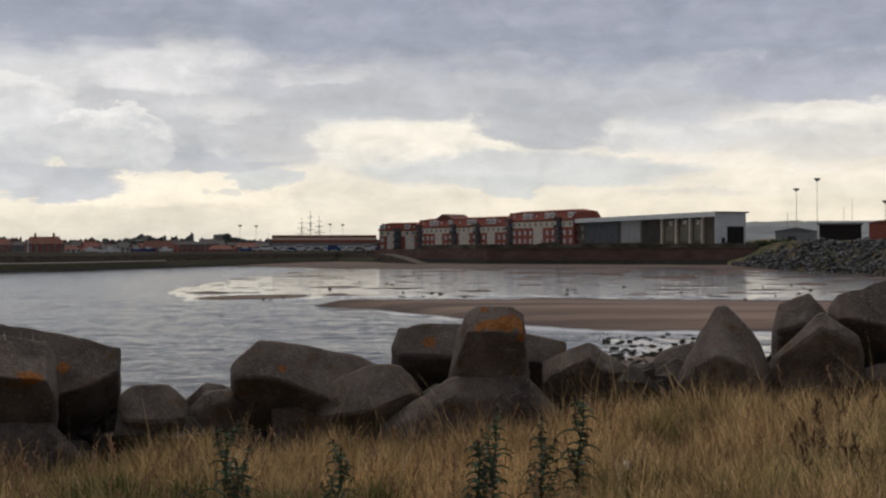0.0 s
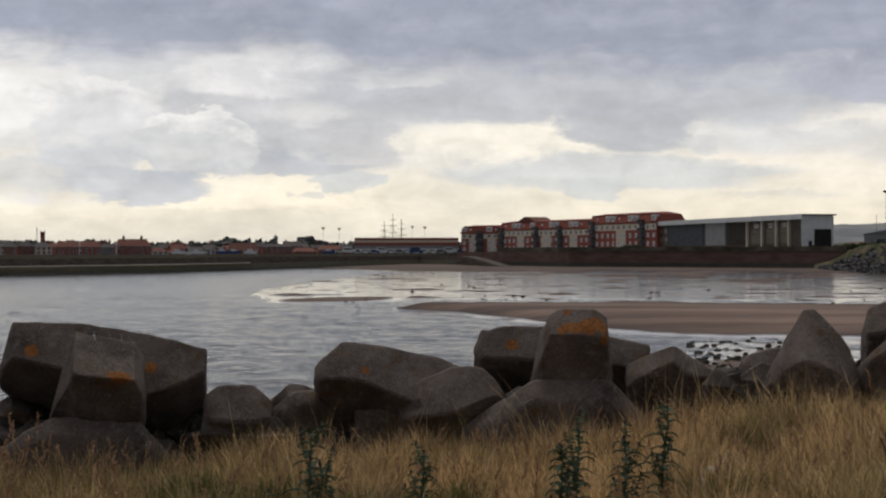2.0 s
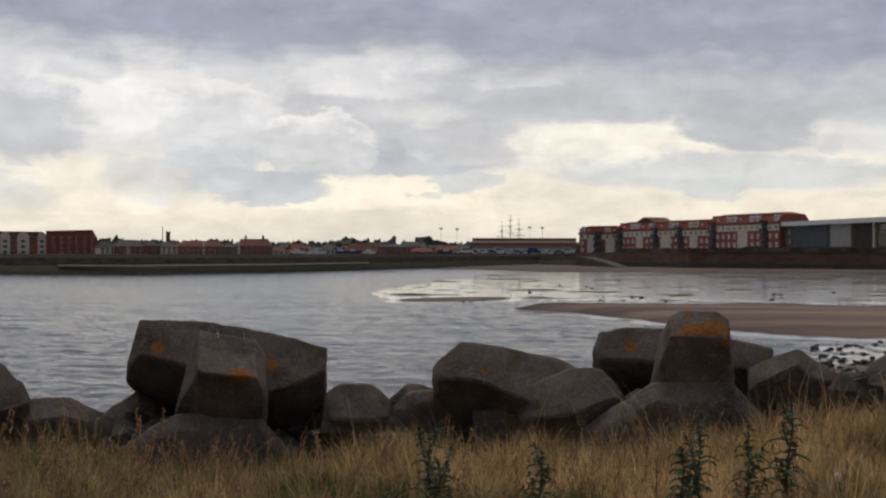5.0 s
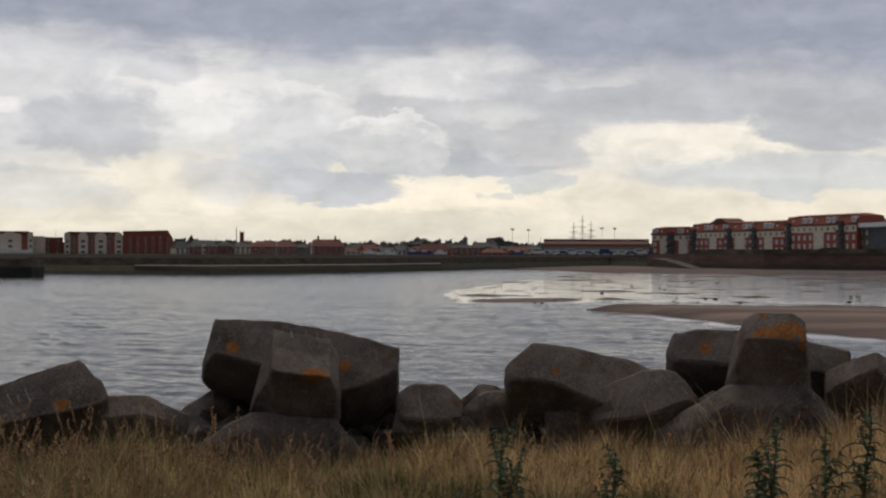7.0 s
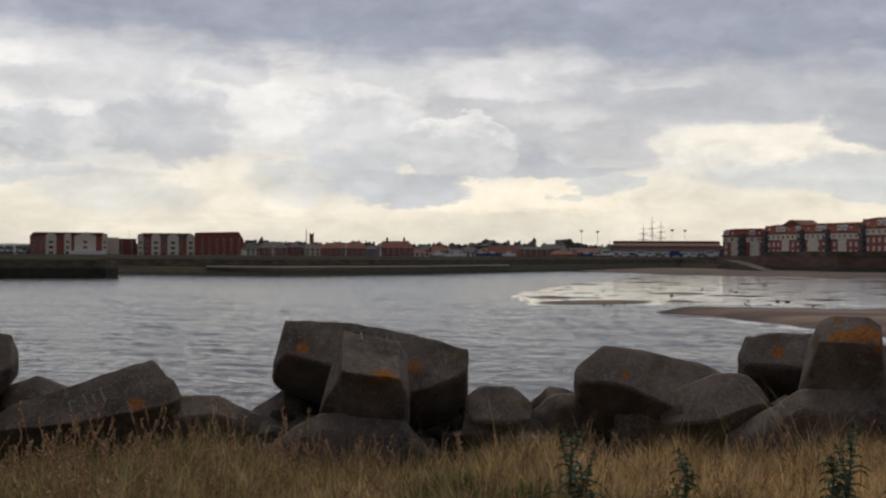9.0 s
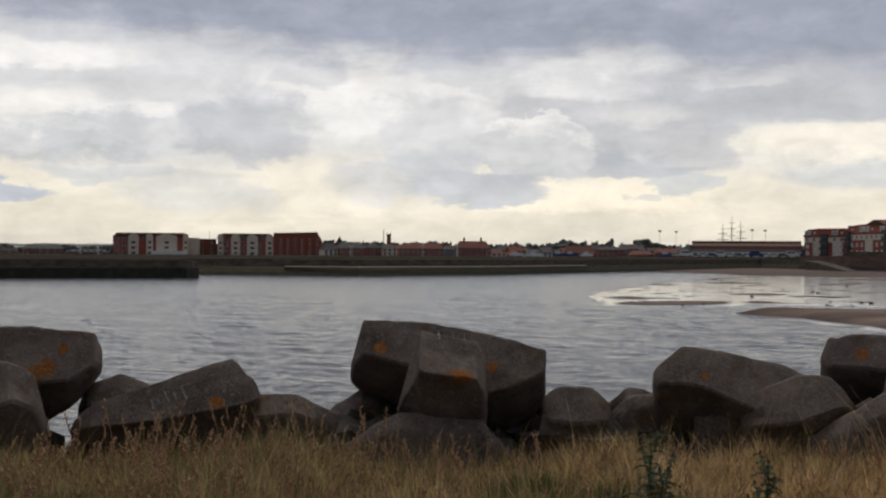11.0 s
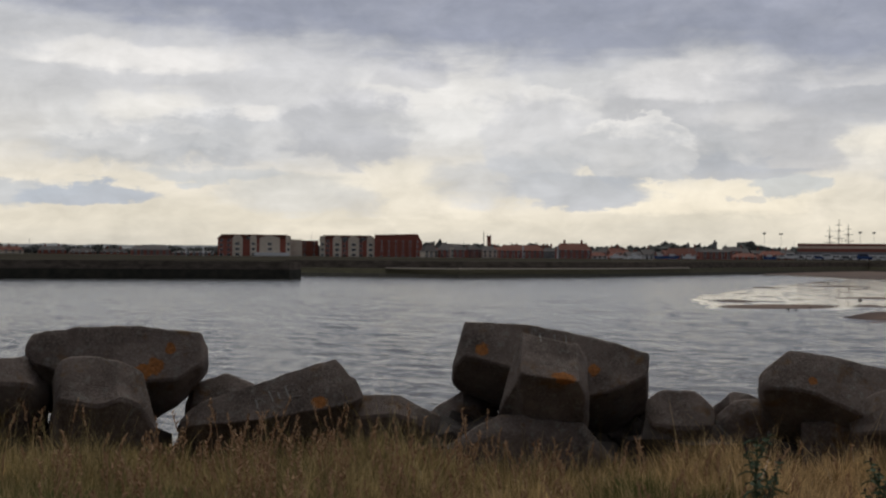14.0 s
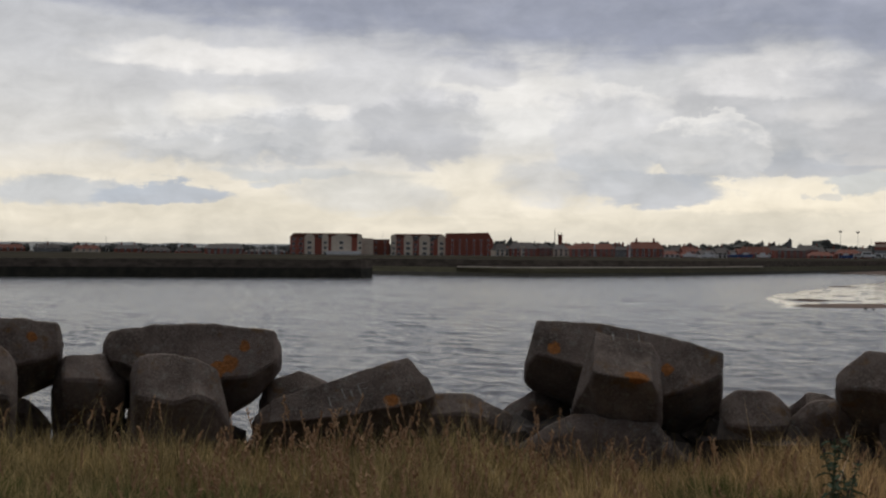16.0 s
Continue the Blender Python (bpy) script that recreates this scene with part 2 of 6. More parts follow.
M_BRICK = two("red_brick", (0.30, 0.09, 0.066), (0.40, 0.132, 0.096), scale=1.5, per_object=0.15)
M_BRICK_DARK = two("dark_red_brick", (0.20, 0.07, 0.05), (0.28, 0.10, 0.072), scale=1.5, per_object=0.15)
M_CREAM = two("cream_render", (0.62, 0.53, 0.43), (0.74, 0.65, 0.54), scale=0.8, per_object=0.06)
M_WHITE = two("white_paint", (0.70, 0.71, 0.72), (0.82, 0.82, 0.82), scale=0.7, per_object=0.08)
M_GREYCLAD = two("grey_cladding", (0.16, 0.165, 0.17), (0.22, 0.225, 0.23), scale=0.8, per_object=0.1)
M_ROOF_RED = two("red_roof_tile", (0.135, 0.05, 0.036), (0.20, 0.075, 0.05), scale=2.5, per_object=0.2)
M_SLATE = two("grey_slate", (0.085, 0.078, 0.075), (0.125, 0.115, 0.11), scale=2.0, per_object=0.25, spec=0.1)
M_GLASS = two("dark_window_glass", (0.03, 0.035, 0.04), (0.06, 0.065, 0.07), scale=0.5, rough=0.12, bump=0, spec=0.5)
M_MANSARD = two("mansard_tile", (0.22, 0.06, 0.042), (0.30, 0.09, 0.06), scale=1.2)
# pale base colour stands for sky reflected in these panes
M_PANE = two("reflection_pale_pane", (0.16, 0.18, 0.20), (0.26, 0.28, 0.30), scale=0.6, rough=0.1, bump=0, spec=0.5)
M_FRAME = two("white_frame", (0.75, 0.75, 0.75), (0.85, 0.85, 0.85), scale=2, bump=0)
M_STEEL = two("galvanised_steel", (0.30, 0.30, 0.30), (0.40, 0.40, 0.40), scale=3, rough=0.6, metal=0.2, bump=0)
M_DARK = two("dark_opening", (0.02, 0.018, 0.018), (0.035, 0.03, 0.03), scale=2, bump=0)
M_WOOD = two("tarred_wood", (0.05, 0.035, 0.025), (0.09, 0.06, 0.04), scale=3)
M_PARAPET = material("weedy_parapet", [(0.3, (0.05, 0.05, 0.028)), (0.5, (0.105, 0.085, 0.065)), (0.7, (0.19, 0.165, 0.135))], scale=0.16, stretch=(1, 1, 2), bump=0.5, bump_scale=1.5, spec=0.05)
M_PALE = two("pale_grey_cladding", (0.30, 0.30, 0.30), (0.38, 0.38, 0.38), scale=0.6)
M_BLUEGREY = two("blue_grey_cladding", (0.075, 0.08, 0.09), (0.12, 0.125, 0.14), scale=0.6)
M_HALL = two("weathered_hall_cladding", (0.085, 0.07, 0.055), (0.135, 0.115, 0.09), scale=0.5)
M_DARK_CLAD = two("dark_brown_cladding", (0.045, 0.038, 0.034), (0.075, 0.062, 0.055), scale=0.5)
M_OLIVE = two("olive_glazing", (0.10, 0.09, 0.055), (0.16, 0.14, 0.09), scale=0.4, rough=0.4)
M_BLUE = two("blue_paint", (0.03, 0.07, 0.2), (0.05, 0.1, 0.26), scale=2, bump=0)
M_QUAY = material("quay_masonry", [(0.3, (0.085, 0.052, 0.043)), (0.5, (0.125, 0.078, 0.064)), (0.7, (0.165, 0.105, 0.088))], scale=0.2, stretch=(1, 1, 3), bump=0.6, bump_scale=1.2)
M_WALL = material("sea_wall_stone", [(0.3, (0.055, 0.045, 0.037)), (0.5, (0.10, 0.083, 0.068)), (0.7, (0.15, 0.125, 0.105))], scale=0.5, stretch=(1, 1, 2.5), bump=0.6, bump_scale=1.5, spec=0.05)
M_WEED = material("weed_covered_stone", [(0.3, (0.012, 0.012, 0.009)), (0.6, (0.03, 0.028, 0.02)), (0.8, (0.05, 0.045, 0.03))], scale=0.6, bump=0.7, bump_scale=2)
M_ALGAE = material("algae_ledge", [(0.3, (0.035, 0.03, 0.015)), (0.6, (0.06, 0.055, 0.025)), (0.8, (0.08, 0.07, 0.04))], scale=0.4, stretch=(1, 1, 4), bump=0.5)
M_RUBBLE = material("grey_rock", [(0.3, (0.045, 0.045, 0.047)), (0.55, (0.11, 0.107, 0.108)), (0.75, (0.24, 0.225, 0.21))], scale=1.2, per_object=0.3)
# far trees: distance haze mixed into a greyed green
M_TREE = two("hazed_foliage", (0.055, 0.06, 0.055), (0.10, 0.105, 0.095), scale=0.3, per_object=0.2)
M_EARTH = material("bank_earth", [(0.36, (0.035, 0.05, 0.018)), (0.5, (0.075, 0.07, 0.038)), (0.64, (0.16, 0.12, 0.075))], scale=0.12, bump=0.6, spec=0.05)
M_TURF = material("turf_straw", [(0.3, (0.10, 0.07, 0.03)), (0.55, (0.20, 0.135, 0.055)), (0.75, (0.30, 0.205, 0.09))], scale=1.3, bump=0.6)
M_LAND = material("shore_land", [(0.3, (0.035, 0.032, 0.025)), (0.55, (0.055, 0.05, 0.04)), (0.75, (0.08, 0.072, 0.055))], scale=0.03, bump=0.3, spec=0.0, rough=1.0)
# the hill's blue-grey has the haze of distance painted in
M_HILL = material("far_hill", [(0.38, (0.13, 0.145, 0.155)), (0.5, (0.19, 0.20, 0.205)), (0.6, (0.25, 0.255, 0.235))], scale=0.006, stretch=(1, 1, 4), bump=0)


# ---- building helpers ----
def mesh_of(name, bm, mat):
    me = bpy.data.meshes.new(name)
    bm.normal_update()
    bm.to_mesh(me)
    bm.free()
    me.materials.append(mat)
    return me


def part(name, bm, mat, parent=None, label=""):
    ob = new(name, bm if isinstance(bm, bpy.types.Mesh) else mesh_of(name, bm, mat))
    if parent is not None:
        ob.parent = parent
    return tagged(ob, label)


def box(bm, x0, x1, y0, y1, z0, z1):
    vs = [bm.verts.new(p) for p in ((x0, y0, z0), (x1, y0, z0), (x1, y1, z0), (x0, y1, z0), (x0, y0, z1), (x1, y0, z1), (x1, y1, z1), (x0, y1, z1))]
    for f in ((0, 3, 2, 1), (4, 5, 6, 7), (0, 1, 5, 4), (1, 2, 6, 5), (2, 3, 7, 6), (3, 0, 4, 7)):
        bm.faces.new([vs[i] for i in f])
    return bm


def boxes(*specs):
    bm = bmesh.new()
    for s in specs:
        box(bm, *s)
    return bm


def prism(bm, outline, y0, y1):
    """An outline in x and z, drawn out from y0 to y1."""
    a = [bm.verts.new((x, y0, z)) for x, z in outline]
    b = [bm.verts.new((x, y1, z)) for x, z in outline]
    bm.faces.new(a)
    bm.faces.new(b[::-1])
    for i in range(len(a)):
        j = (i + 1) % len(a)
        bm.faces.new((a[j], a[i], b[i], b[j]))
    bmesh.ops.recalc_face_normals(bm, faces=bm.faces)
    return bm


def rod(bm, p, q, r0, r1=None, sides=7):
    """A tapered round bar from p to q."""
    p, q = Vector(p), Vector(q)
    r1 = r0 if r1 is None else r1
    rot = (q - p).to_track_quat("Z", "Y").to_matrix()
    rings = []
    for c, r in ((p, r0), (q, r1)):
        rings.append([bm.verts.new(c + rot @ Vector((math.cos(k * math.tau / sides) * r, math.sin(k * math.tau / sides) * r, 0))) for k in range(sides)])
    for k in range(sides):
        j = (k + 1) % sides
        bm.faces.new((rings[0][k], rings[0][j], rings[1][j], rings[1][k]))
    bm.faces.new(rings[0][::-1])
    bm.faces.new(rings[1])
    return bm


def lump(bm, centre, size, seed, rings=5, sides=8, rough=0.25):
    """An uneven rounded lump."""
    c = Vector(centre)
    rows = []
    for i in range(rings + 1):
        th = math.pi * i / rings
        row = []
        for k in range(sides if 0 < i < rings else 1):
            ph = math.tau * k / sides
            d = Vector((math.sin(th) * math.cos(ph), math.sin(th) * math.sin(ph), math.cos(th)))
            r = 1 + rough * 2 * (noise.noise(d * 1.7 + Vector((seed * 3.7, seed * 1.3, seed))) )
            row.append(bm.verts.new(c + Vector((d.x * size[0], d.y * size[1], d.z * size[2])) * r))
        rows.append(row)
    for a, b in zip(rows, rows[1:]):
        for k in range(sides):
            j = (k + 1) % sides
            q = [a[k % len(a)], b[k % len(b)], b[j % len(b)], a[j % len(a)]]
            q = [v for i, v in enumerate(q) if v not in q[:i]]
            if len(q) > 2:
                bm.faces.new(q)
    return bm


def root(name, m, label, category, group="", kind=""):
    ob = new(name)
    ob.matrix_world = m
    ob.empty_display_size = 0.2
    return tagged(ob, label, category, group, kind)


def facing(b0, d0, b1, d1, z):
    """A frame on the ground whose x runs from one bearing to another, left to right, and y away from the viewer."""
    p, q = polar(b0, d0, z), polar(b1, d1, z)
    x = (q - p).normalized()
    m = Matrix.Translation(p) @ Matrix((x, Vector((0, 0, 1)).cross(x), Vector((0, 0, 1)))).transposed().to_4x4()
    return m, (q - p).length


# ---- the near shore: grassy bank ----
def bank_height(x, y):
    d = math.hypot(x, y)
    b = math.degrees(math.atan2(-x, y))
    rise = -0.15 * math.exp(-((b - 18) / 5.0) ** 2) + 0.55 / (1 + math.exp((b + 7) / 3.5)) + 0.12 / (1 + math.exp((37 - b) / 3.0))
    z = 2.64 + rise + 0.76 * math.exp(-((d / 5.5) ** 2))
    z += 0.10 * noise.noise(Vector((x * 0.5, y * 0.5, 3)))
    if y < 0:
        z = 3.4 + 0.1 * noise.noise(Vector((x * 0.5, y * 0.5, 3)))
    if d > 15.6 and y > 0:
        z -= (d - 15.6) * 0.62
    return z


def grid_mesh(name, xs, ys, height, mat):
    verts = [(x, y, height(x, y)) for y in ys for x in xs]
    n = len(xs)
    faces = [(j * n + i, j * n + i + 1, (j + 1) * n + i + 1, (j + 1) * n + i) for j in range(len(ys) - 1) for i in range(n - 1)]
    me = bpy.data.meshes.new(name)
    me.from_pydata(verts, [], faces)
    me.polygons.foreach_set("use_smooth", [True] * len(faces))
    me.materials.append(mat)
    return me


tagged(new("ground", grid_mesh("ground", [-26 + 0.4 * i for i in range(131)], [-14 + 0.4 * i for i in range(97)], bank_height, M_TURF)),
       "rough grassy bank of dry turf above the shore", "ground", kind="structure")

# ---- sea and sands ----
M_WATER = bpy.data.materials.new("sea_water")
M_WATER.use_nodes = True
nt = M_WATER.node_tree
wb = nt.nodes["Principled BSDF"]
wb.inputs["Base Color"].default_value = (0.065, 0.068, 0.07, 1)
wb.inputs["Roughness"].default_value, wb.inputs["IOR"].default_value = 0.16, 1.33
co = nt.nodes.new("ShaderNodeTexCoord")
heights = []
for scale, stretch, amount in ((0.4, (0.42, 1.0, 1), 0.28), (1.5, (0.4, 1.0, 1), 0.14), (5.0, (0.5, 1, 1), 0.03)):
    mp = nt.nodes.new("ShaderNodeMapping")
    mp.inputs["Scale"].default_value = stretch
    mp.inputs["Rotation"].default_value = (0, 0, radians(12))
    nt.links.new(co.outputs["Object"], mp.inputs[0])
    nz = nt.nodes.new("ShaderNodeTexNoise")
    nz.inputs["Scale"].default_value, nz.inputs["Detail"].default_value, nz.inputs["Distortion"].default_value = scale, 3, 0.6
    nt.links.new(mp.outputs[0], nz.inputs["Vector"])
    mu = nt.nodes.new("ShaderNodeMath")
    mu.operation = "MULTIPLY"
    mu.inputs[1].default_value = amount
    nt.links.new(nz.outputs[0], mu.inputs[0])
    heights.append(mu.outputs[0])
s1 = nt.nodes.new("ShaderNodeMath")
s2 = nt.nodes.new("ShaderNodeMath")
nt.links.new(heights[0], s1.inputs[0])
nt.links.new(heights[1], s1.inputs[1])
nt.links.new(s1.outputs[0], s2.inputs[0])
nt.links.new(heights[2], s2.inputs[1])
bp = nt.nodes.new("ShaderNodeBump")
bp.inputs["Strength"].default_value, bp.inputs["Distance"].default_value = 1.0, 1.6
nt.links.new(s2.outputs[0], bp.inputs["Height"])
nt.links.new(bp.outputs[0], wb.inputs["Normal"])
# gusts: streaks of rougher and smoother water lying across the wind
gusts = []
for scale, stretch in ((0.10, (0.22, 1.0, 1)), (0.45, (0.20, 1.0, 1))):
    mp = nt.nodes.new("ShaderNodeMapping")
    mp.inputs["Scale"].default_value = stretch
    mp.inputs["Rotation"].default_value = (0, 0, radians(9))
    nt.links.new(co.outputs["Object"], mp.inputs[0])
    nz = nt.nodes.new("ShaderNodeTexNoise")
    nz.inputs["Scale"].default_value, nz.inputs["Detail"].default_value, nz.inputs["Roughness"].default_value = scale, 5, 0.7
    nt.links.new(mp.outputs[0], nz.inputs["Vector"])
    gusts.append(nz.outputs[0])
gs = nt.nodes.new("ShaderNodeMath")
nt.links.new(gusts[0], gs.inputs[0])
nt.links.new(gusts[1], gs.inputs[1])
gr = nt.nodes.new("ShaderNodeMapRange")
gr.inputs[1].default_value, gr.inputs[2].default_value, gr.inputs[3].default_value, gr.inputs[4].default_value = 0.82, 1.18, 0.4, 1.0
nt.links.new(gs.outputs[0], gr.inputs[0])
nt.links.new(gr.outputs[0], bp.inputs["Strength"])

# short steep chop, drawn out finely enough to show each crest
wrng = np.random.default_rng(4)
bears = np.radians(np.linspace(53, -27, 1150))
dips = np.concatenate([np.linspace(760, 300, 70), np.linspace(299, 24, 330)])
dist = 11535.0 / dips
D2, B2 = np.meshgrid(dist, bears, indexing="ij")
WX, WY = -np.sin(B2) * D2, np.cos(B2) * D2
WZ = np.zeros_like(WX)
for k in range(26):
    length = 0.75 * 1.12 ** k
    th = radians(75) + wrng.normal(0, 0.6)
    ph, kk = wrng.uniform(0, 6.28), math.tau / length
    gate = 0.5 + 0.5 * np.sin(WX * kk * 0.11 + WY * kk * 0.07 + ph * 3)
    amp = 0.0094 * min(length, 1.9) ** 0.8 * min(1.0, 4.5 / length) ** 0.5
    WZ += amp * gate * np.sin((WX * math.cos(th) + WY * math.sin(th)) * kk + ph + 1.3 * np.sin(WX * kk * 0.19 + ph))
nr, nc = WX.shape
me = bpy.data.meshes.new("water")
me.vertices.add(nr * nc)
me.vertices.foreach_set("co", np.stack([WX, WY, WZ], -1).reshape(-1))
ii = (np.arange(nr - 1)[:, None] * nc + np.arange(nc - 1)[None, :]).reshape(-1)
quads = np.stack([ii, ii + 1, ii + nc + 1, ii + nc], 1).reshape(-1)
me.loops.add(len(quads))
me.loops.foreach_set("vertex_index", quads)
me.polygons.add(len(ii))
me.polygons.foreach_set("loop_start", np.arange(0, len(quads), 4))
me.polygons.foreach_set("use_smooth", np.ones(len(ii), bool))
me.update(calc_edges=True)
me.materials.append(M_WATER)
tagged(new("water", me), "grey choppy sea water at low tide", "sea", kind="structure")
bm = bmesh.new()
bm.faces.new([bm.verts.new(p) for p in ((-4200, -1500, -0.6), (4200, -1500, -0.6), (4200, 4200, -0.6), (-4200, 4200, -0.6))])
tagged(new("seabed", mesh_of("seabed", bm, M_LAND)), "dark sea bed under the shallow water", "sea bed", kind="structure")


def bell(v, mid, half):
    return max(0.0, 1 - ((v - mid) / half) ** 2)


def smooth(v, a, b):
    v = min(1.0, max(0.0, (v - a) / (b - a)))
    return v * v * (3 - 2 * v)


def sand_height(bearing, d):
    """The sands: a long bank, streaky flats behind it and the rise to the quay, by bearing and distance."""
    a = -bearing
    s = 11535.0 / d
    n1 = noise.noise(Vector((a * 0.9, s * 0.12, 1)))
    n2 = noise.noise(Vector((a * 0.35, s * 0.5, 7)))
    n3 = noise.noise(Vector((a * 0.8, s * 0.9, 4)))
    h = -0.30
    # the long sandbank
    if a > -6.6:
        mid = 101 + 17 * smooth(a, -6, 9) + 2 * n1
        half = 1.5 + 31 * smooth(a, -6.5, 7)
        h = max(h, 0.8 * smooth(a, -6.6, -4.0) * bell(s, mid, half) - 0.15 + 0.03 * n3)
        h = max(h, 0.25 * smooth(a, -6.6, -4.0) * bell(s, mid + half * 0.9, 9) - 0.205)
    # a small bar beside the channel
    h = max(h, 0.30 * bell(s, 85 - 0.7 * (a + 8), 5.5) * bell(a, -8.3, 3.4) - 0.08)
    # rise to the quay
    edge = 27 + 11 * smooth(a, -12, -3)
    far = 0.42 - (s - 20) / (edge - 20) * 0.40
    h = max(h, min(2.0, far) + 0.10 * n2)
    # streaky flats: calm pools just above the sea, with low bars between
    if s < 96:
        lim = -12.6 + 0.0042 * (s - 76) ** 2 + 0.8 * n1
        fade = smooth(a, lim, lim + 1.2) * (1 - smooth(s, 82 + 5 * n1, 96))
        h = max(h, -0.3 + fade * (0.325 + max(0.0, 0.5 * n2 + 0.25 * n3 - 0.15 + 0.11 * smooth(a, -3, 4) * (1 - smooth(s, 46, 64)))))
    # shingle under the blocks
    near = (s - 150 - 90 * (1 - smooth(a, 2.5, 9))) * 0.0022 if s < 215 else (s - 215) * 0.006 + 0.14
    if a > 0:
        h = max(h, min(2.2, near) + 0.06 * n1 - 0.02)
    return h


M_SAND = material("wet_sand", [(0.36, (0.075, 0.047, 0.036)), (0.5, (0.14, 0.088, 0.066)), (0.63, (0.235, 0.16, 0.12))], scale=0.16, stretch=(0.16, 1, 1), rough=0.8, bump=0.4, bump_scale=2.5, spec=0.15)
# low places hold a film of calm water
nt = M_SAND.node_tree
sb = nt.nodes["Principled BSDF"]
gp = nt.nodes.new("ShaderNodeNewGeometry")
sz = nt.nodes.new("ShaderNodeSeparateXYZ")
nt.links.new(gp.outputs["Position"], sz.inputs[0])
wet = nt.nodes.new("ShaderNodeMapRange")
wet.inputs[1].default_value, wet.inputs[2].default_value, wet.inputs[3].default_value, wet.inputs[4].default_value = 0.045, 0.09, 1.0, 0.0
nt.links.new(sz.outputs["Z"], wet.inputs[0])
nt.links.new(wet.outputs[0], sb.inputs["Coat Weight"])
# soaked sand is darker than the drained tops of the banks
dry = nt.nodes.new("ShaderNodeMapRange")
dry.inputs[1].default_value, dry.inputs[2].default_value, dry.inputs[3].default_value, dry.inputs[4].default_value = 0.05, 0.42, 0.50, 1.0
nt.links.new(sz.outputs["Z"], dry.inputs[0])
soak = nt.nodes.new("ShaderNodeHueSaturation")
nt.links.new(dry.outputs[0], soak.inputs["Value"])
nt.links.new(sb.inputs["Base Color"].links[0].from_socket, soak.inputs["Color"])
nt.links.new(soak.outputs[0], sb.inputs["Base Color"])
sb.inputs["Coat IOR"].default_value = 1.33
cr = nt.nodes.new("ShaderNodeMapRange")
cr.inputs[1].default_value, cr.inputs[2].default_value, cr.inputs[3].default_value, cr.inputs[4].default_value = -22.0, 2.0, 0.10, 0.13
nt.links.new(sz.outputs["X"], cr.inputs[0])
nt.links.new(cr.outputs[0], sb.inputs["Coat Roughness"])
BEARS = [26 - 0.25 * i for i in range(205)]
DISTS = [11535.0 / s for s in [400 - 4 * i for i in range(40)] + [240 - 1.2 * i for i in range(184)]]
verts = [polar(b, d, sand_height(b, d)) for d in DISTS for b in BEARS]
nb = len(BEARS)
faces = [(j * nb + i, j * nb + i + 1, (j + 1) * nb + i + 1, (j + 1) * nb + i) for j in range(len(DISTS) - 1) for i in range(nb - 1)]
me = bpy.data.meshes.new("beach")
me.from_pydata(verts, [], faces)
me.polygons.foreach_set("use_smooth", [True] * len(faces))
me.materials.append(M_SAND)
tagged(new("beach", me), "brown wet sandbanks and tidal flats with shallow pools", "beach", kind="structure")

# ---- far land, sea wall, quay ----
LAND_EDGE = [(60, 330), (30, 315), (25.5, 299), (22, 293), (18.8, 307), (15.4, 327), (12, 369), (8, 434), (4.6, 509), (3.0, 480), (1.0, 446), (-1.9, 418), (-8, 400), (-13.6, 384), (-16, 330), (-19, 290), (-30, 240), (-60, 200)]
bm = bmesh.new()
front, lip, back = [], [], []
for b, d in LAND_EDGE:
    top = 3.2 + 1.6 * smooth(-b, -8, 2)
    front.append(bm.verts.new(polar(b, d, top)))
    lip.append(bm.verts.new(polar(b, d + 120, top + 0.6)))
    back.append(bm.verts.new(polar(b, 4600, 4.2)))
for i in range(len(front) - 1):
    bm.faces.new((front[i], front[i + 1], lip[i + 1], lip[i]))
    bm.faces.new((lip[i], lip[i + 1], back[i + 1], back[i]))
bmesh.ops.recalc_face_normals(bm, faces=bm.faces)
tagged(new("far_ground", mesh_of("far_ground", bm, M_LAND)), "flat built-up land behind the harbour", "land", kind="structure")


def wall_run(bm, line, z_low, z_top, thick, batter=0.0):
    """A wall along a line of bearings and distances, with a sloping face."""
    rows = []
    for b, d in line:
        rows.append([bm.verts.new(polar(b, d - batter, z_low)), bm.verts.new(polar(b, d, z_top)), bm.verts.new(polar(b, d + thick, z_top)), bm.verts.new(polar(b, d + thick, z_low))])
    for a, c in zip(rows, rows[1:]):
        for k in range(4):
            bm.faces.new((a[k], a[(k + 1) % 4], c[(k + 1) % 4], c[k]))
    bm.faces.new(rows[0])
    bm.faces.new(rows[-1][::-1])
    bmesh.ops.recalc_face_normals(bm, faces=bm.faces)
    return bm


def run(points, step=0.5):
    """A line of bearings and distances, filled in."""
    out = []
    for (b0, d0), (b1, d1) in zip(points, points[1:]):
        n = max(1, int(abs(b1 - b0) / step))
        out += [(b0 + (b1 - b0) * i / n, d0 + (d1 - d0) * i / n) for i in range(n)]
    return out + [points[-1]]


PIER = [(60, 262), (44, 256), (36, 256), (29.4, 258), (28.9, 262)]
pier = root("breakwater", Matrix.Identity(4), "long stone harbour breakwater, dark with weed below", "breakwater", kind="structure")
part("upper_wall", wall_run(bmesh.new(), run(PIER), 1.9, 3.45, 2.0, 0.3), M_WALL, pier)
part("weedy_base", wall_run(bmesh.new(), run([(b, d - 0.5) for b, d in PIER]), -1.0, 1.9, 8, 0.9), M_WEED, pier, "black weed-covered lower courses")

